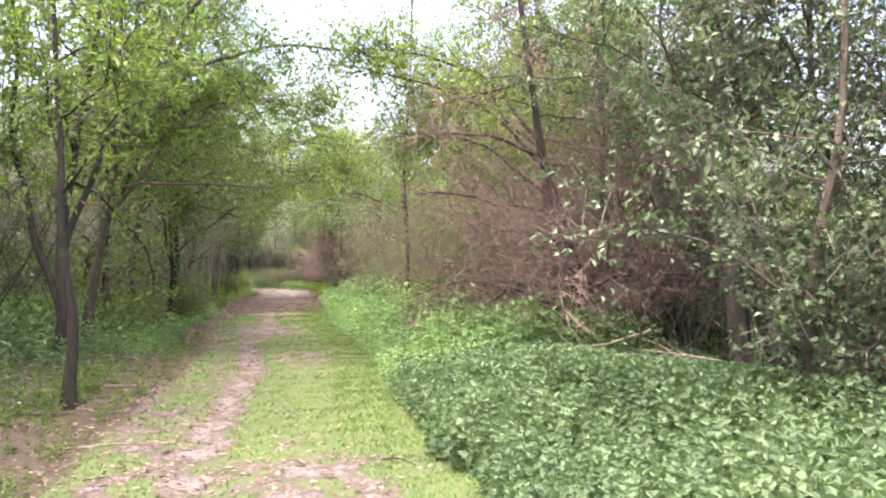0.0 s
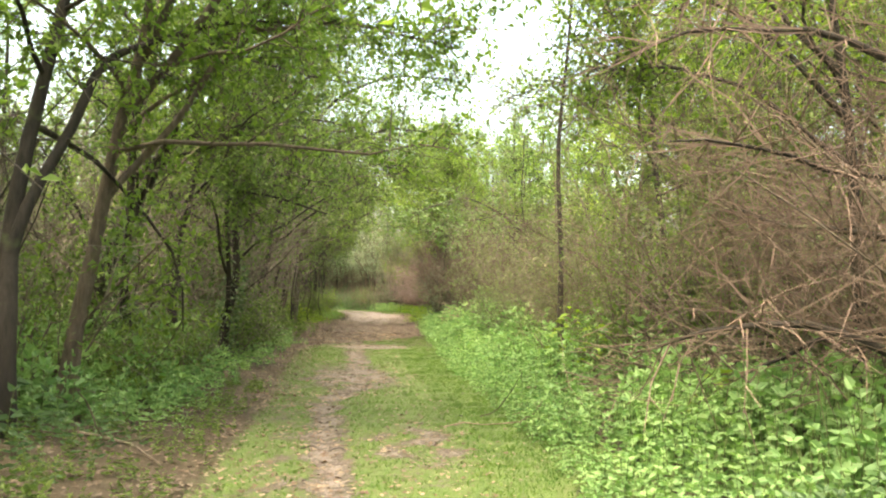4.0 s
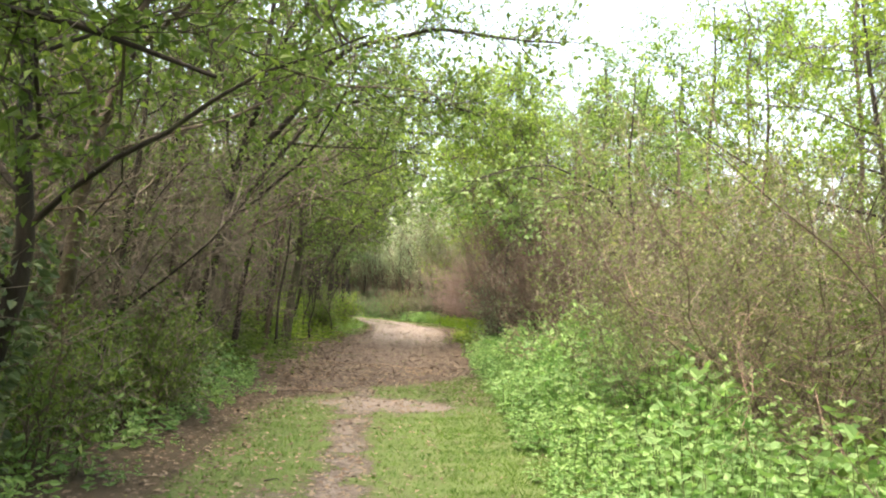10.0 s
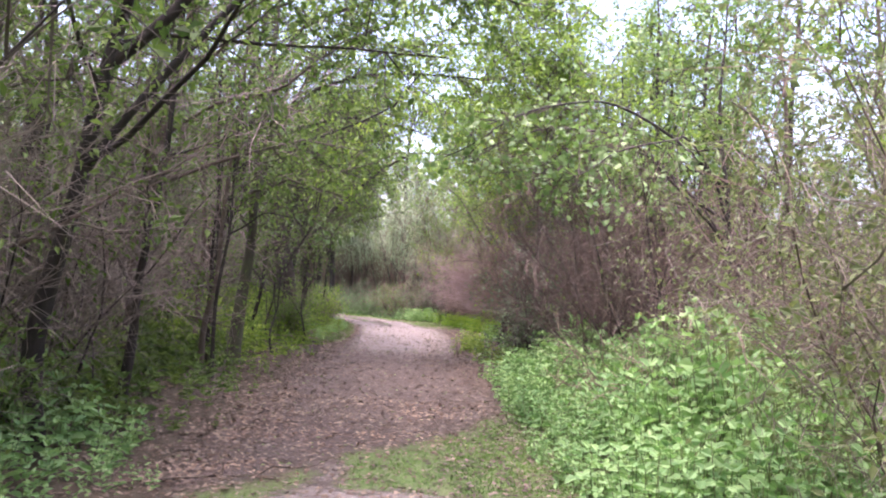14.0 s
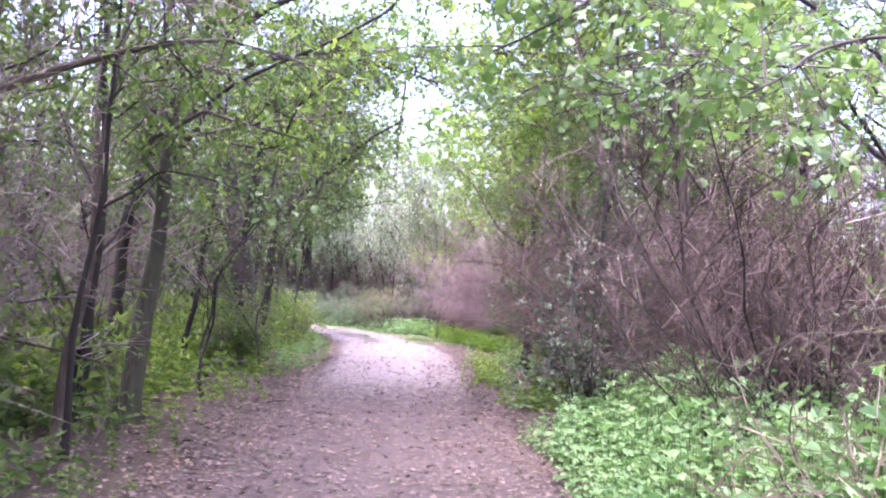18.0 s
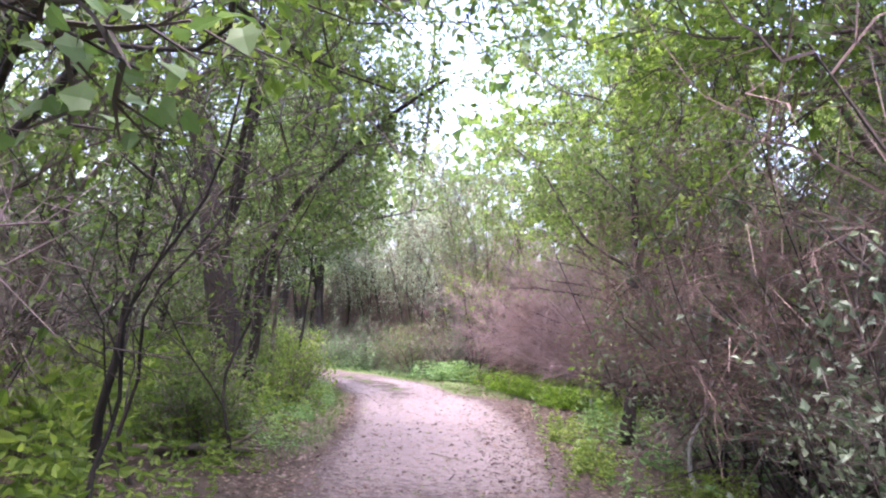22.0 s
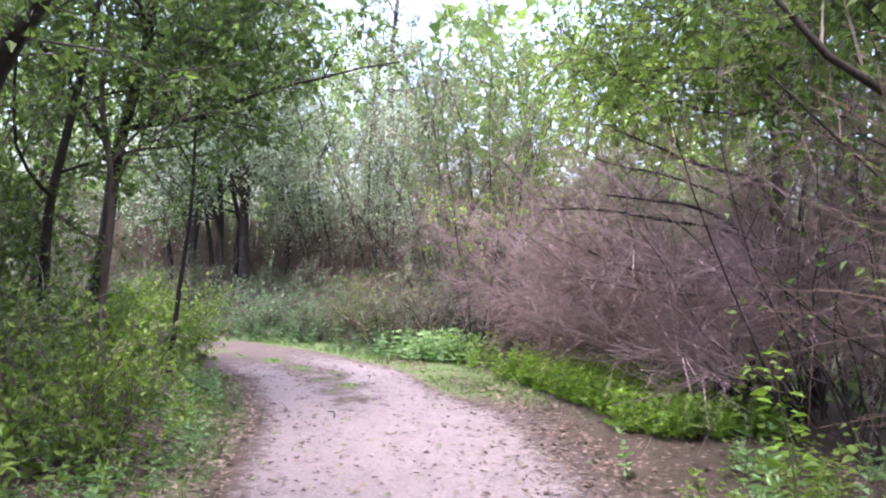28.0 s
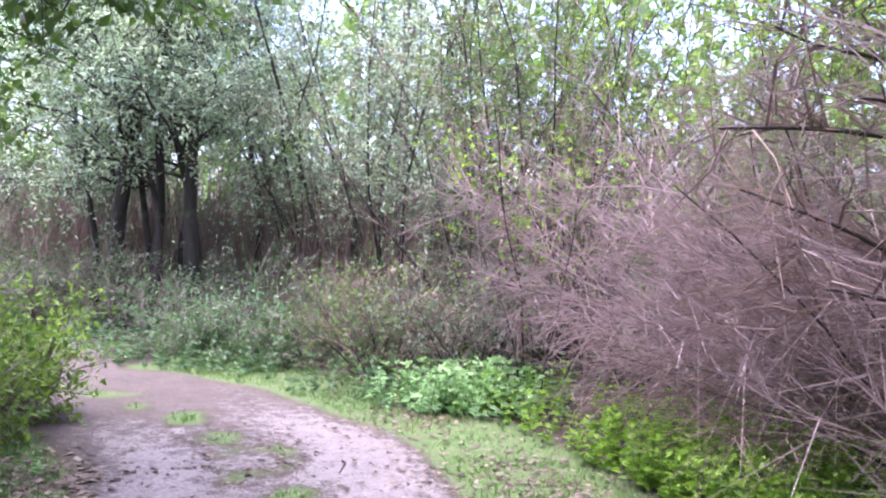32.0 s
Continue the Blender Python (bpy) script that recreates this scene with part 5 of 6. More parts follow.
bush("grey_leaved_shrub", "shrub with hanging grey-green leaves about thin dark stems", "shrub", -3.95, 30.85, 801, stems=13, tall=1.7, spread=0.28, bias=(-0.05, -0.05), shoots=10, shoot_len=0.55, fine=4, fine_len=0.3, leaves=3, leaf=0.062, leafm=LEAF_GREY,
     stemm=BARK_DARK, twigm=TWIG_DARK, r=0.011, wobble=0.12, foot=0.3, leaf_from=0.12, wide=0.6, droop=0.03)
bush("shoot_clump", "clump of straight bare shoots rising from the ground", "dead bush", -3.4, 31.0, 176, stems=22, tall=1.5, spread=0.35, shoots=3, shoot_len=0.4, fine=2, fine_len=0.2, stemm=BARK_PALE, twigm=TWIG_STRAW, r=0.008, wobble=0.06)
bush("brown_thicket", "dense dark brown thicket of drooping bare branches", "dead bush", -2.6, 34.3, 177, stems=34, tall=3.0, spread=0.8, bias=(-0.35, -0.1), shoots=22, shoot_len=1.1, fine=9, fine_len=0.5, leaves=1, leaf=0.055, leaf_from=0.35, thin=0.7, low=0.75, stemm=BARK_DARK, twigm=TWIG_DULL,
     r=0.012, wobble=0.22, droop=0.1, foot=1.3)
bush("brown_thicket", "brown thicket of bare branches behind the herbs", "dead bush", -1.9, 33.0, 178, stems=28, tall=3.0, spread=0.7, bias=(-0.2, -0.1), shoots=18, shoot_len=1.0, fine=8, fine_len=0.45, leaves=1, leaf=0.055, leaf_from=0.35, thin=0.7, low=0.75, stemm=BARK_DARK, twigm=TWIG_DULL,
     r=0.013, wobble=0.22, droop=0.06, foot=1.1)
bush("brown_thicket", "brown thicket of drooping bare branches beside the bare track", "dead bush", -3.1, 36.2, 185, stems=20, tall=2.7, spread=0.7, bias=(-0.25, -0.1), shoots=18, shoot_len=1.0, fine=8, fine_len=0.45, leaves=1, leaf=0.055, leaf_from=0.35, thin=0.7, low=0.75, stemm=BARK_DARK, twigm=TWIG_DULL,
     r=0.013, wobble=0.22, droop=0.08, foot=1.0)
woody("straight_tree", "thin upright tree behind the bare thicket", TREE, -4.85, 36.65, [(0, 0, 0), (-0.02, 0, 2), (-0.12, 0, 4), (-0.1, 0, 7)], 0.08, 179, limbs=11, limb_from=0.36, limb_len=2.0, bark=BARK_DARK, twigs=18, leaves=8, leaf=0.075,
      twigm=TWIG_GREY)
bush("grey_leaved_shrub", "grey-green leafy shrub tangled with dead twigs", "shrub", -3.75, 34.9, 805, stems=13, tall=2.3, spread=0.45, bias=(-0.1, 0), shoots=11, shoot_len=0.7, fine=5, fine_len=0.35, leaves=4, leaf=0.07, leafm=LEAF_GREY, stemm=BARK_DARK,
     twigm=TWIG_GREY, r=0.012, wobble=0.2, foot=0.5, leaf_from=0.1)
bush("grey_leaved_shrub", "tall grey-green shrub behind the bare thicket", "shrub", -3.2, 35.6, 806, stems=16, tall=3.4, spread=0.4, shoots=11, shoot_len=0.8, fine=5, fine_len=0.4, leaves=4, leaf=0.075, leafm=LEAF_GREY, stemm=BARK_DARK,
     twigm=TWIG_GREY, r=0.014, wobble=0.2, foot=0.6, leaf_from=0.2)
woody("lichen_tree", "small dead tree with pale lichen on its crooked branches", "dead tree", -4.35, 34.25, [(0, 0, 0), (-0.05, -0.03, 1.1), (-0.12, -0.08, 1.9), (-0.3, -0.05, 2.9)], 0.022, 807, limbs=9, limb_from=0.35, limb_len=0.8, lift=0.4, twigs=5, twig_len=0.35,
      leaves=0, bark=BARK_LICHEN, twigm=TWIG_GREY, wobble=0.6)
bush("pink_thicket", "twiggy pinkish-grey bare bush", "dead bush", -4.1, 39.0, 180, foot=0.5, stems=12, tall=3.0, spread=0.55, bias=(-0.25, 0.0), shoots=14, shoot_len=1.0, fine=5, fine_len=0.45, stemm=BARK_DARK, twigm=TWIG_PINK, r=0.014, wobble=0.2, thin=0.55)
bush("pink_bush", "great dome of pinkish-grey bare twigs behind the bright plants", "dead bush", -4.6, 43.1, 181, stems=40, tall=2.2, spread=1.5, bias=(-0.5, -0.1), shoots=26, shoot_len=0.85, fine=13, fine_len=0.42, stemm=BARK_DARK,
     twigm=TWIG_PINK, r=0.009, wobble=0.16, foot=0.7, droop=0.03, thin=0.68, low=0.45, sweep=(-0.9, -0.2, 0.05))
bush("pink_bush", "dome of pinkish-grey bare twigs", "dead bush", -3.9, 41.0, 182, stems=34, tall=2.4, spread=1.2, bias=(-0.4, 0.0), shoots=24, shoot_len=0.85, fine=11, fine_len=0.42, stemm=BARK_DARK, twigm=TWIG_PINK, r=0.01, wobble=0.17,
     foot=0.6, droop=0.03, thin=0.7, low=0.5, sweep=(-0.9, 0.1, 0.05))
bush("pink_bush", "low mass of reddish-grey bare twigs under the dead tree", "dead bush", -4.5, 42.0, 809, stems=30, tall=1.7, spread=1.0, bias=(-0.5, -0.05), shoots=20, shoot_len=0.7, fine=11, fine_len=0.4, stemm=BARK_DARK, twigm=TWIG_DULL, r=0.009, wobble=0.2,
     foot=0.6, droop=0.03, thin=0.7, low=0.4, sweep=(-0.8, 0, 0))
bush("pink_bush", "tall twiggy bush of reddish bare branches", "dead bush", -4.4, 45.2, 184, stems=26, tall=3.2, spread=0.9, bias=(-0.2, -0.2), shoots=16, shoot_len=0.9, fine=6, fine_len=0.42, stemm=BARK_DARK, twigm=TWIG_PINK, r=0.014, wobble=0.16,
     foot=0.6, thin=0.6)
woody("dead_tree", "dark dead tree with bare limbs reaching across the pink bush", TREE, -3.7, 41.6, [(0, 0, 0), (-0.1, 0, 1.2), (0.1, 0.1, 2.4), (0.3, 0.2, 4.5)], 0.07, 187, limbs=8, limb_from=0.3, limb_len=2.0, bias=(-0.8, -0.1), lift=0.2, rise=0.0,
      bark=BARK_DARK, twigs=11, twig_len=0.5, leaves=0, twigm=TWIG_DULL, big=((0.3, [(-0.8, -0.1, 1.75), (-1.6, -0.3, 2.1), (-2.4, -0.5, 2.15)], 0.035), (0.42, [(-0.7, 0.1, 2.4), (-1.5, 0.1, 2.6), (-2.3, 0.2, 3.0)], 0.035), (0.2, [(-0.8, -0.2, 1.1), (-1.5, -0.4, 1.3)], 0.025),
           (0.4, [(-1.05, -0.3, 1.87), (-1.79, -0.5, 1.93), (-2.42, -0.6, 2.0), (-3.04, -0.7, 1.96)], 0.028), (0.3, [(-1.06, -0.4, 1.44), (-1.75, -0.6, 1.36), (-2.25, -0.7, 1.46), (-2.87, -0.8, 1.69)], 0.026), (0.2, [(-1.09, -0.6, 1.18), (-1.64, -0.8, 1.18), (-2.08, -0.9, 1.2), (-2.55, -0.9, 1.28)], 0.024), (0.5, [(-1.14, 0.2, 2.25), (-1.68, 0.2, 2.47), (-2.09, 0.2, 2.52), (-2.61, 0.2, 2.67)], 0.024)))
for i, (x, y, t, m) in enumerate(((-11.3, 42.45, 0.65, LEAF_BRIGHT), (-11.1, 41.4, 0.52, LEAF_BRIGHT), (-11.9, 42.4, 0.75, LEAF_GREEN), (-11.0, 40.2, 0.5, LEAF_BRIGHT))):
    bush("verge_shrub", "fresh green leafy shrub on the inner verge of the bend", "shrub", x, y, 820 + i, stems=15, tall=t, spread=0.75, shoots=10, shoot_len=0.4, fine=4, fine_len=0.22, leaves=7, leaf=0.065, leafm=m, r=0.007, leaf_from=0.03,
         group="shrubs on the inner verge", wide=0.5)
woody("sapling", "slim sapling with large leaves beside the turning track", TREE, -10.6, 40.9, [(0, 0, 0), (0.05, 0, 1.5), (0.1, 0.1, 3), (0.2, 0.1, 4.6)], 0.03, 198, limbs=9, limb_from=0.5, limb_len=1.5, twigs=12, leaves=8, leaf=0.1, bark=BARK_DARK, bias=(0.5, 0.2), wide=0.8,
      leafm=LEAF_GREEN)
for i, (x, y) in enumerate(((-10.2, 46.3), (-11.4, 46.6), (-7.9, 46.0), (-12.6, 46.3), (-9.6, 46.9), (-13.7, 46.3), (-14.8, 46.5), (-16.0, 46.8), (-15.2, 48.0), (-17.4, 47.0), (-16.6, 48.6))):
    bush("low_shrub", "low dark green shrub in front of the dry stalks", "shrub", x, y, 186 + i, stems=12, tall=0.8, spread=0.8, shoots=8, shoot_len=0.5, fine=4, fine_len=0.25, leaves=5, leaf=0.055, leafm=LEAF_DARK, r=0.008,
         group="low shrubs behind the bend", leaf_from=0.05)
for i, (x, y) in enumerate(((-6.7, 45.8), (-5.4, 46.6), (-3.9, 47.4), (-2.6, 44.6))):
    bush("brown_thicket", "brown thicket of bare twigs behind the bend", "dead bush", x, y, 600 + i, stems=18, tall=2.6, spread=0.6, shoots=14, shoot_len=0.8, fine=5, fine_len=0.4, stemm=BARK_DARK, twigm=TWIG_PINK if i % 2 else TWIG_DULL, r=0.012,
         wobble=0.2, foot=0.9, leaves=2, leaf=0.055, leafm=LEAF_OLIVE, leaf_from=0.5)
bush("rose_bush", "small reddish-brown bush with some green leaves behind the bend", "bush", -9.15, 45.0, 183, stems=16, tall=0.9, spread=0.8, shoots=11, shoot_len=0.5, fine=5, fine_len=0.28, leaves=2, leaf=0.05, leafm=LEAF_GREEN, stemm=BARK_DARK, twigm=TWIG_DULL, r=0.008,
     thin=0.7)
bush("rose_bush", "small bush with pale leaves and grey twigs behind the bend", "bush", -8.2, 45.0, 841, stems=14, tall=0.9, spread=0.7, shoots=10, shoot_len=0.45, fine=5, fine_len=0.28, leaves=3, leaf=0.045, leafm=LEAF_GREY, stemm=BARK_DARK, twigm=TWIG_GREY, r=0.008, thin=0.7)
woody("dead_tree", "dead tree with long dark boughs drooping over the herbs", "dead tree", -2.3, 34.2, [(0, 0, 0), (0.1, 0, 0.9), (0.0, 0.1, 1.8), (0.2, 0.2, 3.2)], 0.07, 871, limbs=5, limb_from=0.4, limb_len=1.5, lift=0.3, rise=-0.3, bias=(-0.6, -0.1),
      bark=BARK_DARK, twigs=6, twig_len=0.45, leaves=0, twigm=TWIG_UMBER, bend=0.6, hang=-0.2, big=((0.6, [(-0.77, -0.1, 2.3), (-1.51, -0.2, 2.09), (-1.97, -0.3, 1.67), (-2.25, -0.3, 1.16)], 0.032), (0.6, [(-0.94, 0.2, 2.23), (-2.0, 0.4, 2.38), (-2.48, 0.6, 2.14), (-2.87, 0.8, 1.66)], 0.022), (0.4, [(-0.72, 0.0, 1.68), (-1.49, 0.0, 1.57), (-1.97, 0.1, 1.16), (-2.24, 0.1, 0.52)], 0.02)))
for i, (x, y, h) in enumerate(((-8.35, 30.9, 4.2), (-8.9, 32.3, 4.8), (-8.7, 33.6, 4.0))):
    woody("bare_sapling", "crooked dark sapling with arching bare branches", TREE, x, y, [(0, 0, 0), (0.1, 0.05, 1.0), (0.45, 0.2, 2.2), (0.9, 0.5, h)], 0.02, 875 + i, limbs=11, limb_from=0.12, limb_len=1.9, lift=0.75, rise=-0.15, bias=(0.45, 0.35), bark=BARK_DARK,
          twigs=14, twig_len=0.6, leaves=1, leaf=0.07, leafm=LEAF_GREEN, twigm=TWIG_DARK, wobble=0.4, group="bare saplings beside the track")
woody("overhanging_tree", "slim tree hanging leafy branches over the bare thicket", TREE, -2.2, 33.2, [(0, 0, 0), (-0.1, 0, 2), (-0.3, 0.05, 3.8), (-0.4, 0.1, 6.0)], 0.05, 880, limbs=8, limb_from=0.55, limb_len=2.0, rise=-0.05, lift=0.3, bias=(-0.7, 0.1), bark=BARK_DARK,
      twigs=14, leaves=4, leaf=0.075, leafm=LEAF_BRIGHT, hang=-0.15, big=((0.55, [(-0.9, 0.3, 4.0), (-1.8, 0.8, 4.2), (-2.7, 1.3, 3.9)], 0.028), (0.5, [(-0.7, 1.0, 3.8), (-1.2, 2.0, 4.1), (-1.7, 3.0, 4.0)], 0.028), (0.52, [(-0.8, -0.2, 3.8), (-1.6, -0.2, 4.0), (-2.4, 0.1, 3.7)], 0.025)), group="trees leaning over the track")
woody("overhanging_tree", "slim tree holding bright leaves above the pink bush", TREE, -3.1, 41.9, [(0, 0, 0), (-0.1, 0, 2), (-0.3, 0.05, 3.4), (-0.4, 0.1, 5.2)], 0.05, 881, limbs=8, limb_from=0.55, limb_len=1.8, rise=-0.05, lift=0.3, bias=(-0.6, -0.2), bark=BARK_DARK,
      twigs=16, leaves=8, leaf=0.08, leafm=LEAF_BRIGHT, hang=-0.1, big=((0.55, [(-1.0, -0.3, 3.4), (-2.0, -0.6, 3.6), (-3.0, -0.9, 3.4)], 0.026), (0.5, [(-0.9, 0.2, 3.3), (-2.0, 0.2, 3.6), (-3.4, 0.2, 3.7)], 0.026), (0.5, [(-0.8, -1.0, 3.3), (-1.6, -1.8, 3.3), (-2.4, -2.4, 3.1)], 0.024)), group="trees leaning over the track")
bush("willow_bush", "bluish-green leafy bush between the dry stalks and the pink twigs", "bush", -8.3, 46.3, 882, stems=14, tall=3.0, spread=0.4, shoots=12, shoot_len=0.7, fine=5, fine_len=0.35, leaves=6, leaf=0.06, leafm=LEAF_GREY, stemm=BARK_DARK, twigm=TWIG_DULL, r=0.012, leaf_from=0.2, wide=0.45)
for i, (x, y) in enumerate(((-10.4, 45.25), (-9.5, 45.6), (-11.4, 45.3))):
    bush("low_shrub", "low bluish-green shrub at the outer edge of the bend", "shrub", x, y, 885 + i, stems=12, tall=0.55, spread=0.9, shoots=9, shoot_len=0.4, fine=4, fine_len=0.22, leaves=5, leaf=0.055, leafm=LEAF_ELDER, r=0.006, group="low shrubs behind the bend", leaf_from=0.04)
bush("yellow_leaved_shrub", "slim shrub with yellowing leaves beside the pink bush", "shrub", -7.53, 44.3, 890, stems=9, tall=2.6, spread=0.3, shoots=8, shoot_len=0.5, fine=4, fine_len=0.3, leaves=4, leaf=0.06, leafm=LEAF_YELLOW, stemm=BARK_DARK, twigm=TWIG_DULL,
     r=0.008, leaf_from=0.55, foot=0.2)

for i, (x, y) in enumerate(((-14.8, 49.0), (-16.6, 47.9), (-13.4, 49.6), (-17.8, 49.4), (-16.0, 50.6))):
    bush("dark_shrub", "tall dark green shrub behind the dark stems", "shrub", x, y, 620 + i, stems=14, tall=2.6, spread=0.6, shoots=10, shoot_len=0.7, fine=4, fine_len=0.35, leaves=6, leaf=0.075, leafm=LEAF_DARK, stemm=BARK_DARK, r=0.012,
         group="dark shrubs behind the stems", leaf_from=0.1)

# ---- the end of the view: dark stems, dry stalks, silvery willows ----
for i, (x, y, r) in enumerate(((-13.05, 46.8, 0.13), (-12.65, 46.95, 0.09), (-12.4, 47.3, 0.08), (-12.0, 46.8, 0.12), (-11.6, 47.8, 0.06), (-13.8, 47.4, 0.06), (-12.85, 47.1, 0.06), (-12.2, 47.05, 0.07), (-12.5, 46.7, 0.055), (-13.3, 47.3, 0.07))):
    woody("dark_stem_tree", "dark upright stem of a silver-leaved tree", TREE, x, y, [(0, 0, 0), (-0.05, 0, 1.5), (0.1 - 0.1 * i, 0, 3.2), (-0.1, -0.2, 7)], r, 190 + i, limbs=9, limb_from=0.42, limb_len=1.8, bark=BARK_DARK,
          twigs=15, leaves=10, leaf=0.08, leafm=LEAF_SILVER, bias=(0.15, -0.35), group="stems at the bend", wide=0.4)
for i, (x, y, t, m) in enumerate(((-10.6, 48.3, 5.0, LEAF_SILVER), (-9.4, 47.6, 5.2, LEAF_SILVER), (-8.2, 47.0, 5.4, LEAF_GREY), (-7.4, 46.2, 4.8, LEAF_GREEN), (-11.6, 49.4, 5.0, LEAF_SILVER), (-6.0, 47.2, 5.0, LEAF_BRIGHT))):
    bush("willow_bush", "tall leafy bush with bare lower stems", "bush", x, y, 200 + i, stems=18, tall=t, spread=0.35, shoots=13, shoot_len=0.9, fine=5, fine_len=0.4, leaves=7, leaf=0.075, leafm=m, stemm=BARK_DARK, twigm=TWIG_DULL,
         r=0.014, leaf_from=0.3, group="tall bushes behind the bend", wide=0.4, bias=(0, -0.1))


def stalks():
    rng = np.random.default_rng(41)
    n = 2600
    x = rng.uniform(-16.5, -6.6, n)
    y = 46.9 + rng.uniform(0, 1.8, n) - 0.12 * (x + 7.4)
    at = np.column_stack([x, y, height(x, y) - 0.03])
    lines = grow(rng, at, np.column_stack([rng.normal(0, 0.14, (n, 2)), np.ones(n)]), rng.uniform(1.0, 2.5, n), 6, 0.09)
    stuff("dry_stalks", Geo().put(*tubes(lines, np.linspace(0.011, 0.004, 6)[None] * rng.uniform(0.6, 1.5, (n, 1)), 4)), TWIG_DULL, "stand of dry brown upright stalks behind the bend", "stalks")


stalks()


# ---- the pile of brushwood, fallen branches ----
def brush_pile():
    rng = np.random.default_rng(51)
    root = thing("brush_pile", 0.55, 14.4, 0.0, "heap of dry pale sticks and branches among the nettles", "brushwood")
    for i in range(235):
        a = rng.normal(0.1, 0.75)
        ll = rng.uniform(0.5, 1.7)
        c = np.array([rng.normal(0, 0.7), rng.normal(0, 0.5), 0])
        c[2] = 0.06 + 1.15 * math.exp(-((c[0] / 1.1) ** 2 + (c[1] / 0.8) ** 2)) * rng.uniform(0.1, 1)
        way = np.array([[math.cos(a), math.sin(a) * 0.8, rng.normal(0, 0.2)]])
        line = grow(rng, [c - unit(way)[0] * ll / 2], way, ll, 7, 0.22)
        line[..., 2] = np.maximum(line[..., 2], 0.03)
        r = rng.uniform(0.003, 0.0085)
        part("stick", Geo().put(*tubes(line, np.linspace(r, r * 0.4, 7)[None], 5)), TWIG_STRAW if i % 3 else BARK, root, smooth=True)


brush_pile()


def fallen(name, label, x0, y0, x1, y1, z0, z1, r, seed, mat, forks=3):
    rng = np.random.default_rng(seed)
    h0, h1 = float(height(x0, y0)), float(height(x1, y1))
    root = thing(name, x0, y0, h0, label, "branch")
    line = spline([(0, 0, z0 + r), ((x1 - x0) * 0.5, (y1 - y0) * 0.5 + 0.1, (z0 + z1) / 2 + r), (x1 - x0, y1 - y0, z1 + h1 - h0 + r)], 10, rng, 0.2)
    part("branch", Geo().put(*tubes(line[None], np.linspace(r, r * 0.35, 10)[None], 7)), mat, root, smooth=True)
    for i in range(forks):
        at, way = along(rng, line[None], 0.3, 0.9, 1)
        f = grow(rng, at, way + rng.normal(0, 0.5, way.shape), rng.uniform(0.2, 0.6), 5, 0.2)
        f[..., 2] = np.maximum(f[..., 2], 0.006)
        part("side_twig", Geo().put(*tubes(f, np.linspace(r * 0.5, r * 0.2, 5)[None], 5)), mat, root, smooth=True)


for i, (x0, y0, x1, y1, z0, z1, r) in enumerate(((0.7, 15.4, -0.2, 15.8, 0.7, 2.1, 0.012), (1.2, 14.2, 0.0, 14.6, 0.7, 1.9, 0.012), 
                                                (2.4, 9.2, 1.0, 8.2, 0.75, 0.45, 0.018), (2.9, 7.4, 3.9, 6.6, 0.75, 0.5, 0.016), (2.5, 7.2, 1.9, 7.6, 0.5, 0.55, 0.012))):
    fallen("dead_branch", "pale dead branch leaning out of the plants", x0, y0, x1, y1, z0, z1, r, 300 + i, BARK_PALE, 4)
for i, (x0, y0, x1, y1, r) in enumerate(((-9.5, 33.3, -8.5, 34.0, 0.045), (-9.3, 34.1, -8.7, 33.6, 0.03), (-4.4, 8.3, -3.2, 7.7, 0.02), (-4.6, 7.3, -3.5, 7.6, 0.025), (-4.5, 9.0, -3.4, 9.4, 0.02), (-4.9, 11.6, -3.9, 11.0, 0.02),
                                        (-7.0, 35.0, -6.75, 34.7, 0.008), (-6.2, 23.0, -5.5, 23.4, 0.01), (-5.0, 34.0, -3.9, 34.6, 0.016), (-4.9, 33.0, -3.8, 33.5, 0.016), (-3.0, 6.3, -2.2, 6.5, 0.01))):
    fallen("fallen_branch", "brown fallen branch lying on the woodland floor", x0, y0, x1, y1, 0.01, 0.01, r, 320 + i, BARK if i % 2 else BARK_PALE, 3)
rng = np.random.default_rng(61)
xy, s, d = sample(rng, 34, 5, 43, -1.6, 1.5)
for i, ((x, y), turn) in enumerate(zip(xy, rng.uniform(0, 6.28, 34))):
    ll = rng.uniform(0.05, 0.16)
    fallen("fallen_stick", "short dark stick lying on the track", x, y, x + math.cos(turn) * ll * 2, y + math.sin(turn) * ll * 2, 0.006, 0.006, rng.uniform(0.004, 0.008), 340 + i, BARK_DARK, 0)


# ---- young plants with single large leaves ----
def leafy_plant(label, x, y, tall, n, leaf, mat, seed):
    rng = np.random.default_rng(seed)
    root = thing("young_plant", x, y, float(height(x, y)) - 0.02, label, "plant")
    line = grow(rng, [(0, 0, 0)], [(rng.normal(0, 0.15), rng.normal(0, 0.15), 1)], tall, 8, 0.1)
    part("stem", Geo().put(*tubes(line, np.linspace(0.006, 0.0025, 8)[None], 5)), STEM_GREEN, root, smooth=True)
    at, _ = along(rng, line, 0.35, 1.0, n)
    for p in at:
        a = rng.uniform(0, 6.28)
        way = np.array([[math.cos(a), math.sin(a), rng.uniform(-0.4, 0.4)]])
        part("leaf", Geo().put(*blades(rng, p[None] + way * 0.05, way, leaf * rng.uniform(0.7, 1.2), 0.6, 0.8, True)), mat, root)


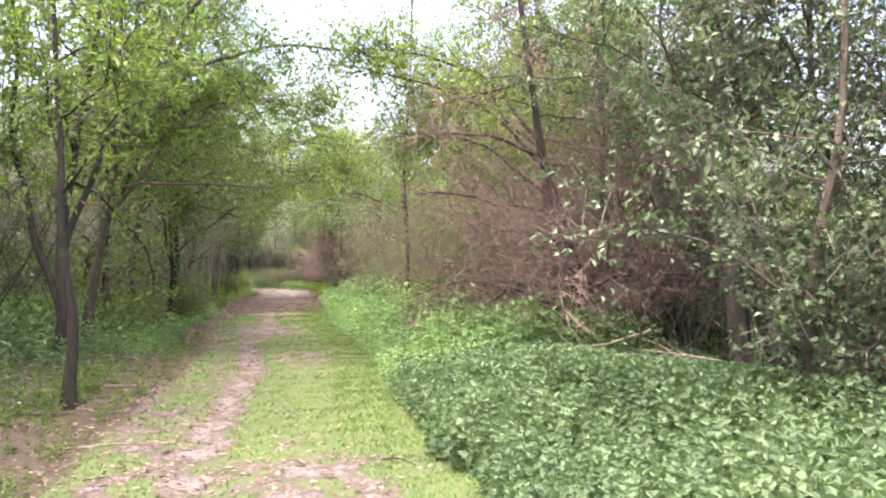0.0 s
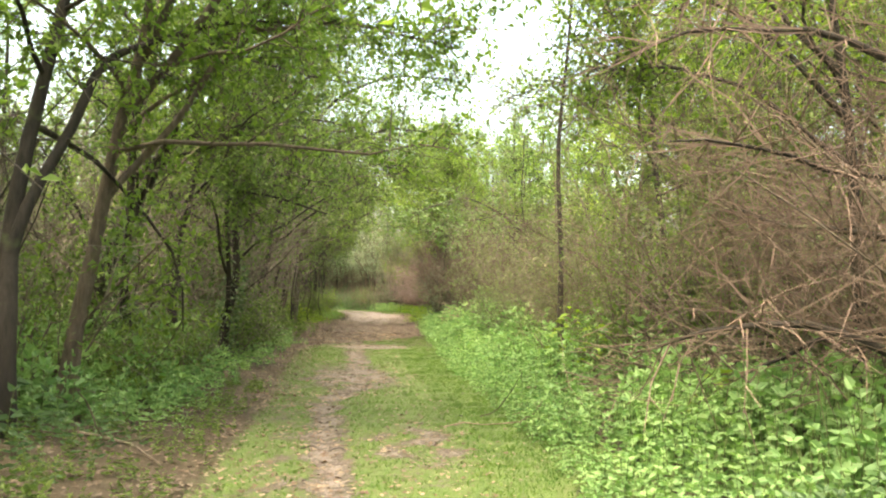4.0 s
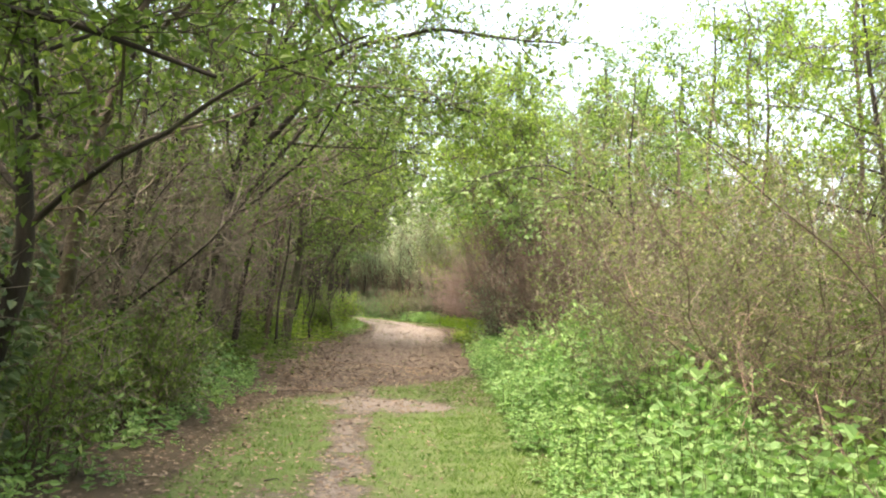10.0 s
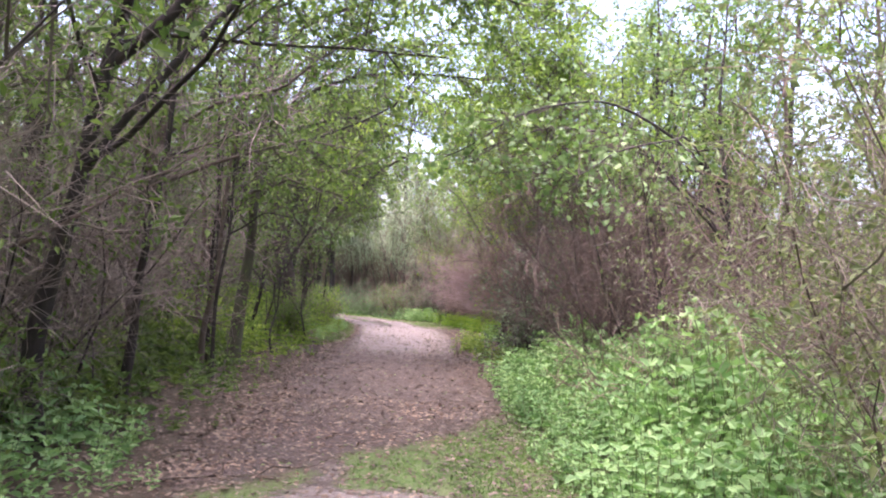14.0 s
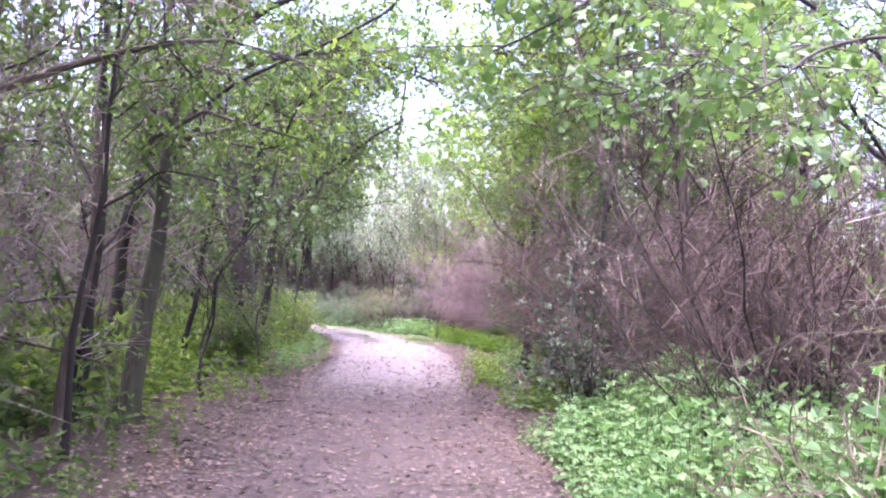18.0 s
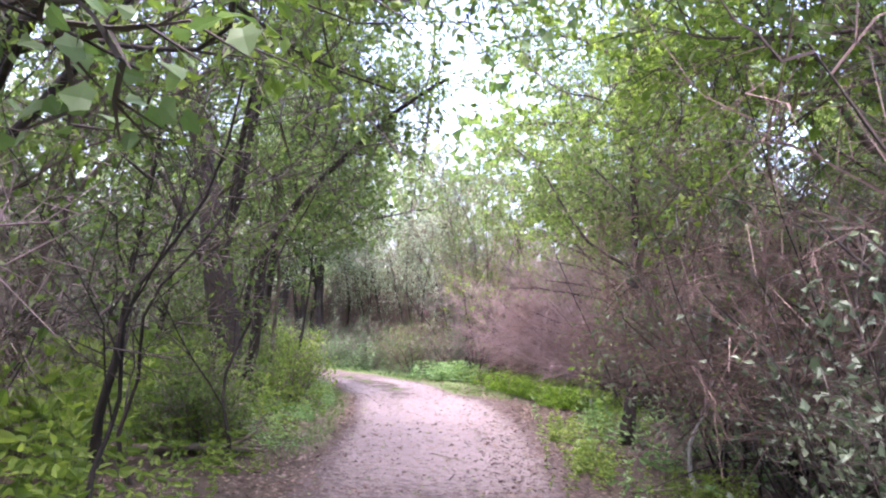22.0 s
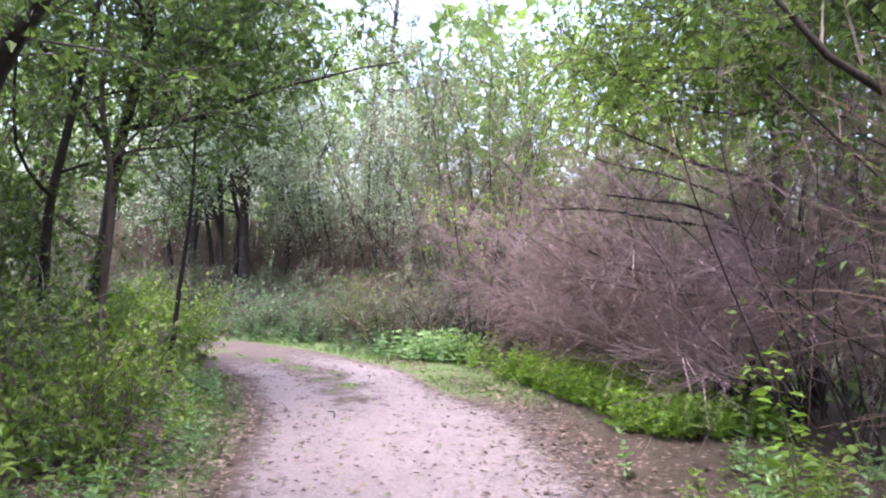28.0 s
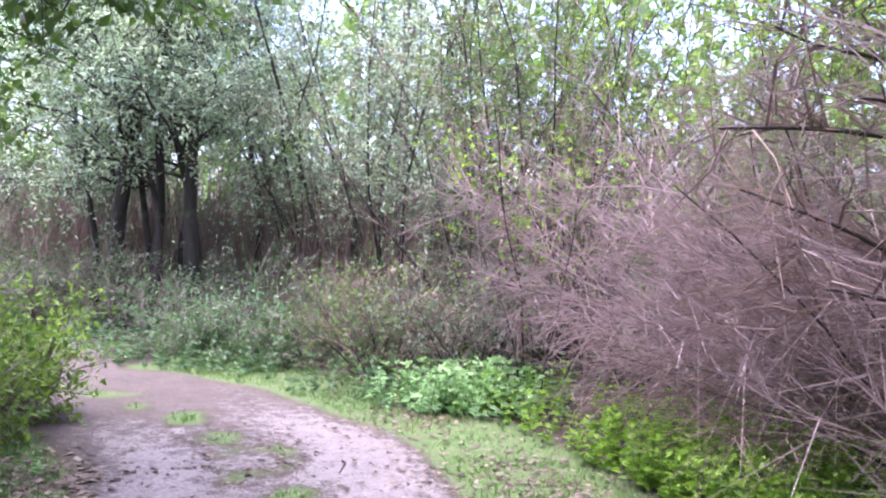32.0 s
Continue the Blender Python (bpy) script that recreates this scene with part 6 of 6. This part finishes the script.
for i, (x, y, t, n, lf, mat) in enumerate(((-5.2, 38.6, 1.05, 20, 0.09, LEAF_BRIGHT), (-5.2, 37.4, 0.8, 16, 0.085, LEAF_YELLOW), (-5.25, 37.1, 1.15, 18, 0.085, LEAF_YELLOW), (-5.0, 37.0, 0.7, 14, 0.08, LEAF_BRIGHT),
                                           (-0.6, 16.3, 1.1, 14, 0.15, LEAF_YELLOW), (-0.3, 15.7, 1.0, 14, 0.16, LEAF_BRIGHT), (-1.0, 16.6, 1.1, 16, 0.14, LEAF_BRIGHT), (0.2, 12.4, 0.8, 12, 0.13, LEAF_BRIGHT))):
    leafy_plant("young plant with large yellow-green leaves", x, y, t, n, lf, mat, 400 + i)


# ---- the woods on both sides ----
def woods():
    rng = np.random.default_rng(71)
    kinds = []
    specs = [
        dict(label="tall woodland tree with a broad light green crown", points=[(0, 0, 0), (0.1, 0, 4), (0, 0.2, 9.5)], r0=0.12, limbs=12, limb_from=0.24, limb_len=3.0, twigs=13, leaves=10, leaf=0.12, leafm=LEAF_GREEN, bark=BARK_DARK),
        dict(label="woodland tree with a dense leafy crown", points=[(0, 0, 0), (-0.2, 0.1, 3), (0.2, 0.2, 7)], r0=0.09, limbs=12, limb_from=0.16, limb_len=2.6, twigs=13, leaves=10, leaf=0.115, leafm=LEAF_GREEN, bark=BARK),
        dict(label="slender woodland tree with bright leaves high up", points=[(0, 0, 0), (0.1, 0.1, 4), (0.1, 0.2, 8.5)], r0=0.065, limbs=10, limb_from=0.4, limb_len=1.6, twigs=12, leaves=9, leaf=0.115, leafm=LEAF_BRIGHT, bark=BARK_DARK),
        dict(label="crooked woodland tree with bare lower branches", points=[(0, 0, 0), (0.3, 0.1, 2.5), (0.1, 0.2, 6)], r0=0.07, limbs=13, limb_from=0.12, limb_len=2.0, twigs=18, leaves=3, leaf=0.1, leafm=LEAF_GREEN, bark=BARK, twigm=TWIG_GREY),
        dict(label="woodland tree with a bright sunlit crown", points=[(0, 0, 0), (0.1, 0, 3), (0, 0.2, 7.5)], r0=0.09, limbs=12, limb_from=0.2, limb_len=2.6, twigs=13, leaves=10, leaf=0.13, leafm=LEAF_BRIGHT, bark=BARK),
    ]
    for i, (spec, (x, y)) in enumerate(zip(specs, ((-9.5, 13.0), (-8.6, 21.5), (3.5, 17.5), (-9.8, 28.0), (5.5, 14.5)))):
        kinds.append(woody("woodland_tree", category="tree", x=x, y=y, seed=500 + i, group="woodland trees", small=True, **spec))
    shrubs = [
        bush("understory_shrub", "leafy green shrub under the trees", "shrub", -8.5, 20.0, 520, stems=9, tall=1.9, spread=0.7, shoots=10, shoot_len=0.7, fine=4, fine_len=0.35, leaves=6, leaf=0.075, leafm=LEAF_GREEN, r=0.013, group="understory shrubs", small=True),
        bush("understory_shrub", "twiggy grey shrub with few leaves under the trees", "shrub", -9.8, 22.5, 521, stems=9, tall=2.9, spread=0.7, shoots=9, shoot_len=0.8, fine=4, fine_len=0.45, leaves=1, leaf=0.07, leafm=LEAF_GREEN, r=0.011, wobble=0.22, stemm=BARK_DARK, twigm=TWIG_DARK,
             group="understory shrubs", small=True),
        bush("understory_shrub", "dark leafy shrub under the trees", "shrub", -7.5, 19.0, 522, stems=8, tall=1.3, spread=0.8, shoots=9, shoot_len=0.55, fine=4, fine_len=0.3, leaves=7, leaf=0.07, leafm=LEAF_DARK, r=0.01, group="understory shrubs", small=True),
    ]
    shrubs += [
        bush("understory_shrub", "dense tangle of bare grey twigs beside the track", "shrub", -8.2, 24.6, 523, stems=10, tall=2.7, spread=0.5, shoots=20, shoot_len=0.9, fine=7, fine_len=0.5, stemm=BARK_DARK, twigm=TWIG_GREY, r=0.012, wobble=0.24, foot=0.5, thin=0.8, group="understory shrubs"),
        bush("understory_shrub", "low leafy shrub at the edge of the track", "shrub", -6.9, 20.8, 524, stems=10, tall=0.95, spread=0.7, shoots=10, shoot_len=0.45, fine=4, fine_len=0.25, leaves=5, leaf=0.065, leafm=LEAF_GREEN, r=0.007, leaf_from=0.04, group="understory shrubs"),
        bush("understory_shrub", "tall dark leafy shrub deep under the trees", "shrub", -12.0, 25.0, 525, stems=9, tall=2.9, spread=0.6, shoots=12, shoot_len=0.8, fine=5, fine_len=0.4, leaves=7, leaf=0.1, leafm=LEAF_DARK, stemm=BARK_DARK, r=0.014, leaf_from=0.05, group="understory shrubs", small=True),
    ]
    for s0, s1, d0, d1, n, k, z0, z1 in ((17, 37, -5.2, -3.6, 17, 3, 0.8, 1.25), (14.5, 36, -3.1, -2.2, 15, 4, 0.5, 0.95), (14, 44, -9.5, -6.0, 26, 5, 0.8, 1.1), (33, 47, -10.5, -5.4, 14, 5, 0.8, 1.2), (9, 15, 5.2, 7.5, 6, 5, 0.7, 1.0)):
        xy, s, d = sample(rng, n, s0, s1, d0, d1)
        for i, (x, y) in enumerate(xy):
            copy_thing(shrubs[k], spot(x, y, rng.uniform(0, 360), rng.uniform(z0, z1)))
    # rows of shrubs beside the track
    for s0, s1, d0, d1, n, weights in ((13, 24, -4.8, -3.4, 10, (0.8, 0.0, 0.2)), (17, 29, -6.2, -4.7, 12, (0.15, 0.65, 0.2)), (6, 14, -8.5, -4.2, 12, (0.4, 0.3, 0.3)), (14, 30, -9, -4.8, 18, (0.35, 0.4, 0.25)), (30, 42, -9.5, -5.6, 10, (0.4, 0.4, 0.2)),
                                       (2, 12, 5.6, 9, 10, (0.3, 0.5, 0.2)), (12, 30, 5.0, 9, 18, (0.5, 0.35, 0.15)), (30, 46, 4.8, 9, 16, (0.35, 0.5, 0.15))):
        xy, s, d = sample(rng, n, s0, s1, d0, d1)
        for x, y in xy:
            copy_thing(shrubs[int(rng.choice(3, p=weights))], spot(x, y, rng.uniform(0, 360), rng.uniform(0.75, 1.2)))
    # trees behind them: dense on one side, open and low on the other until the track grows dark
    for s0, s1, d0, d1, n, weights, z0, z1 in (
            (3, 18, -7.5, -4.4, 11, (0.35, 0.25, 0.1, 0.1, 0.2), 0.85, 1.2), (18, 40, -7.5, -4.4, 10, (0.2, 0.0, 0.0, 0.7, 0.1), 0.8, 1.1), (0, 26, -13, -7.5, 14, (0.45, 0.45, 0.0, 0.1, 0.0), 0.8, 1.2), (26, 44, -14, -8.5, 9, (0.5, 0.3, 0.0, 0.2, 0.0), 0.8, 1.2),
            (-1, 11, 5.6, 10, 8, (0.35, 0.25, 0.0, 0.3, 0.1), 0.8, 1.1), (11, 21, 5.2, 9, 9, (0.0, 0.2, 0.2, 0.1, 0.5), 0.75, 1.0), (19, 29, 6.5, 12, 6, (0, 0, 0.8, 0.1, 0.1), 0.8, 1.0),
            (29, 44, 4.6, 9, 12, (0.3, 0.3, 0.0, 0.2, 0.2), 0.7, 1.0), (2, 46, 12, 18, 14, (0.1, 0.3, 0.2, 0.0, 0.4), 0.5, 0.75), (-7.5, -2, -6, -3, 4, (0.4, 0.4, 0, 0.2, 0), 0.8, 1.1), (-7.5, -2, 3, 6, 4, (0.4, 0.4, 0, 0.2, 0), 0.8, 1.1)):
        xy, s, d = sample(rng, n, s0, s1, d0, d1)
        for x, y in xy:
            if (y > 41 and -16 < x < -6) or (3 < y < 14 and 0 < x < 6.5):
                continue
            copy_thing(kinds[rng.choice(5, p=weights)], spot(x, y, rng.uniform(0, 360), rng.uniform(z0, z1)))
    for x, y in zip(rng.uniform(-22, 4, 11), rng.uniform(50.5, 56, 11)):
        copy_thing(kinds[rng.choice(5, p=(0.3, 0.3, 0, 0.0, 0.4))], spot(x, y, rng.uniform(0, 360), rng.uniform(0.95, 1.25)))
    # crowns that meet over the dark part of the track; those with y up to 6 stand out of view, added to shade the start
    for x, y, k, size, turn in ((-9.6, 26.0, 0, 0.85, 70), (-1.9, 34.2, 0, 0.8, 10), (-2.2, 36.8, 4, 0.8, 200), (-8.6, 21.2, 0, 0.85, 200), (4.9, 3.0, 0, 1.0, 70), (3.8, 0.0, 1, 1.0, 10), (-6.6, 6.0, 0, 0.9, 30), (-5.2, 2.6, 1, 0.95, 120), (3.2, 23.0, 2, 0.95, 15), (5.5, 27.0, 4, 1.0, 80), (5.8, 31.5, 0, 0.85, 40), (4.6, 35.5, 4, 0.9, 300)):
        copy_thing(kinds[k], spot(x, y, turn, size))


woods()


def far_woods():
    rng = np.random.default_rng(81)
    n = 60000
    a = rng.uniform(0, 6.28, n)
    rr = rng.uniform(30, 46, n)
    x, y = -5 + np.cos(a) * rr, 22 + np.sin(a) * rr * 1.15
    top = 5.0 + 1.2 * np.sin(a * 9) + 0.9 * np.sin(a * 23 + 1) + 0.8 * np.sin(a * 41 + 2) + 3.0 * (np.cos(a) < 0) + 2.0 * bump(a, 1.7, 0.5)
    z = rng.uniform(0, 1, n) ** 0.9 * top
    stuff("far_woods", Geo().put(*blades(rng, np.column_stack([x, y, z]), unit(rng.normal(0, 1, (n, 3))), rng.uniform(0.3, 0.8, n), 0.8, 0.4, small=True)), LEAF_GREEN, "distant wall of green woodland", "woods")


far_woods()
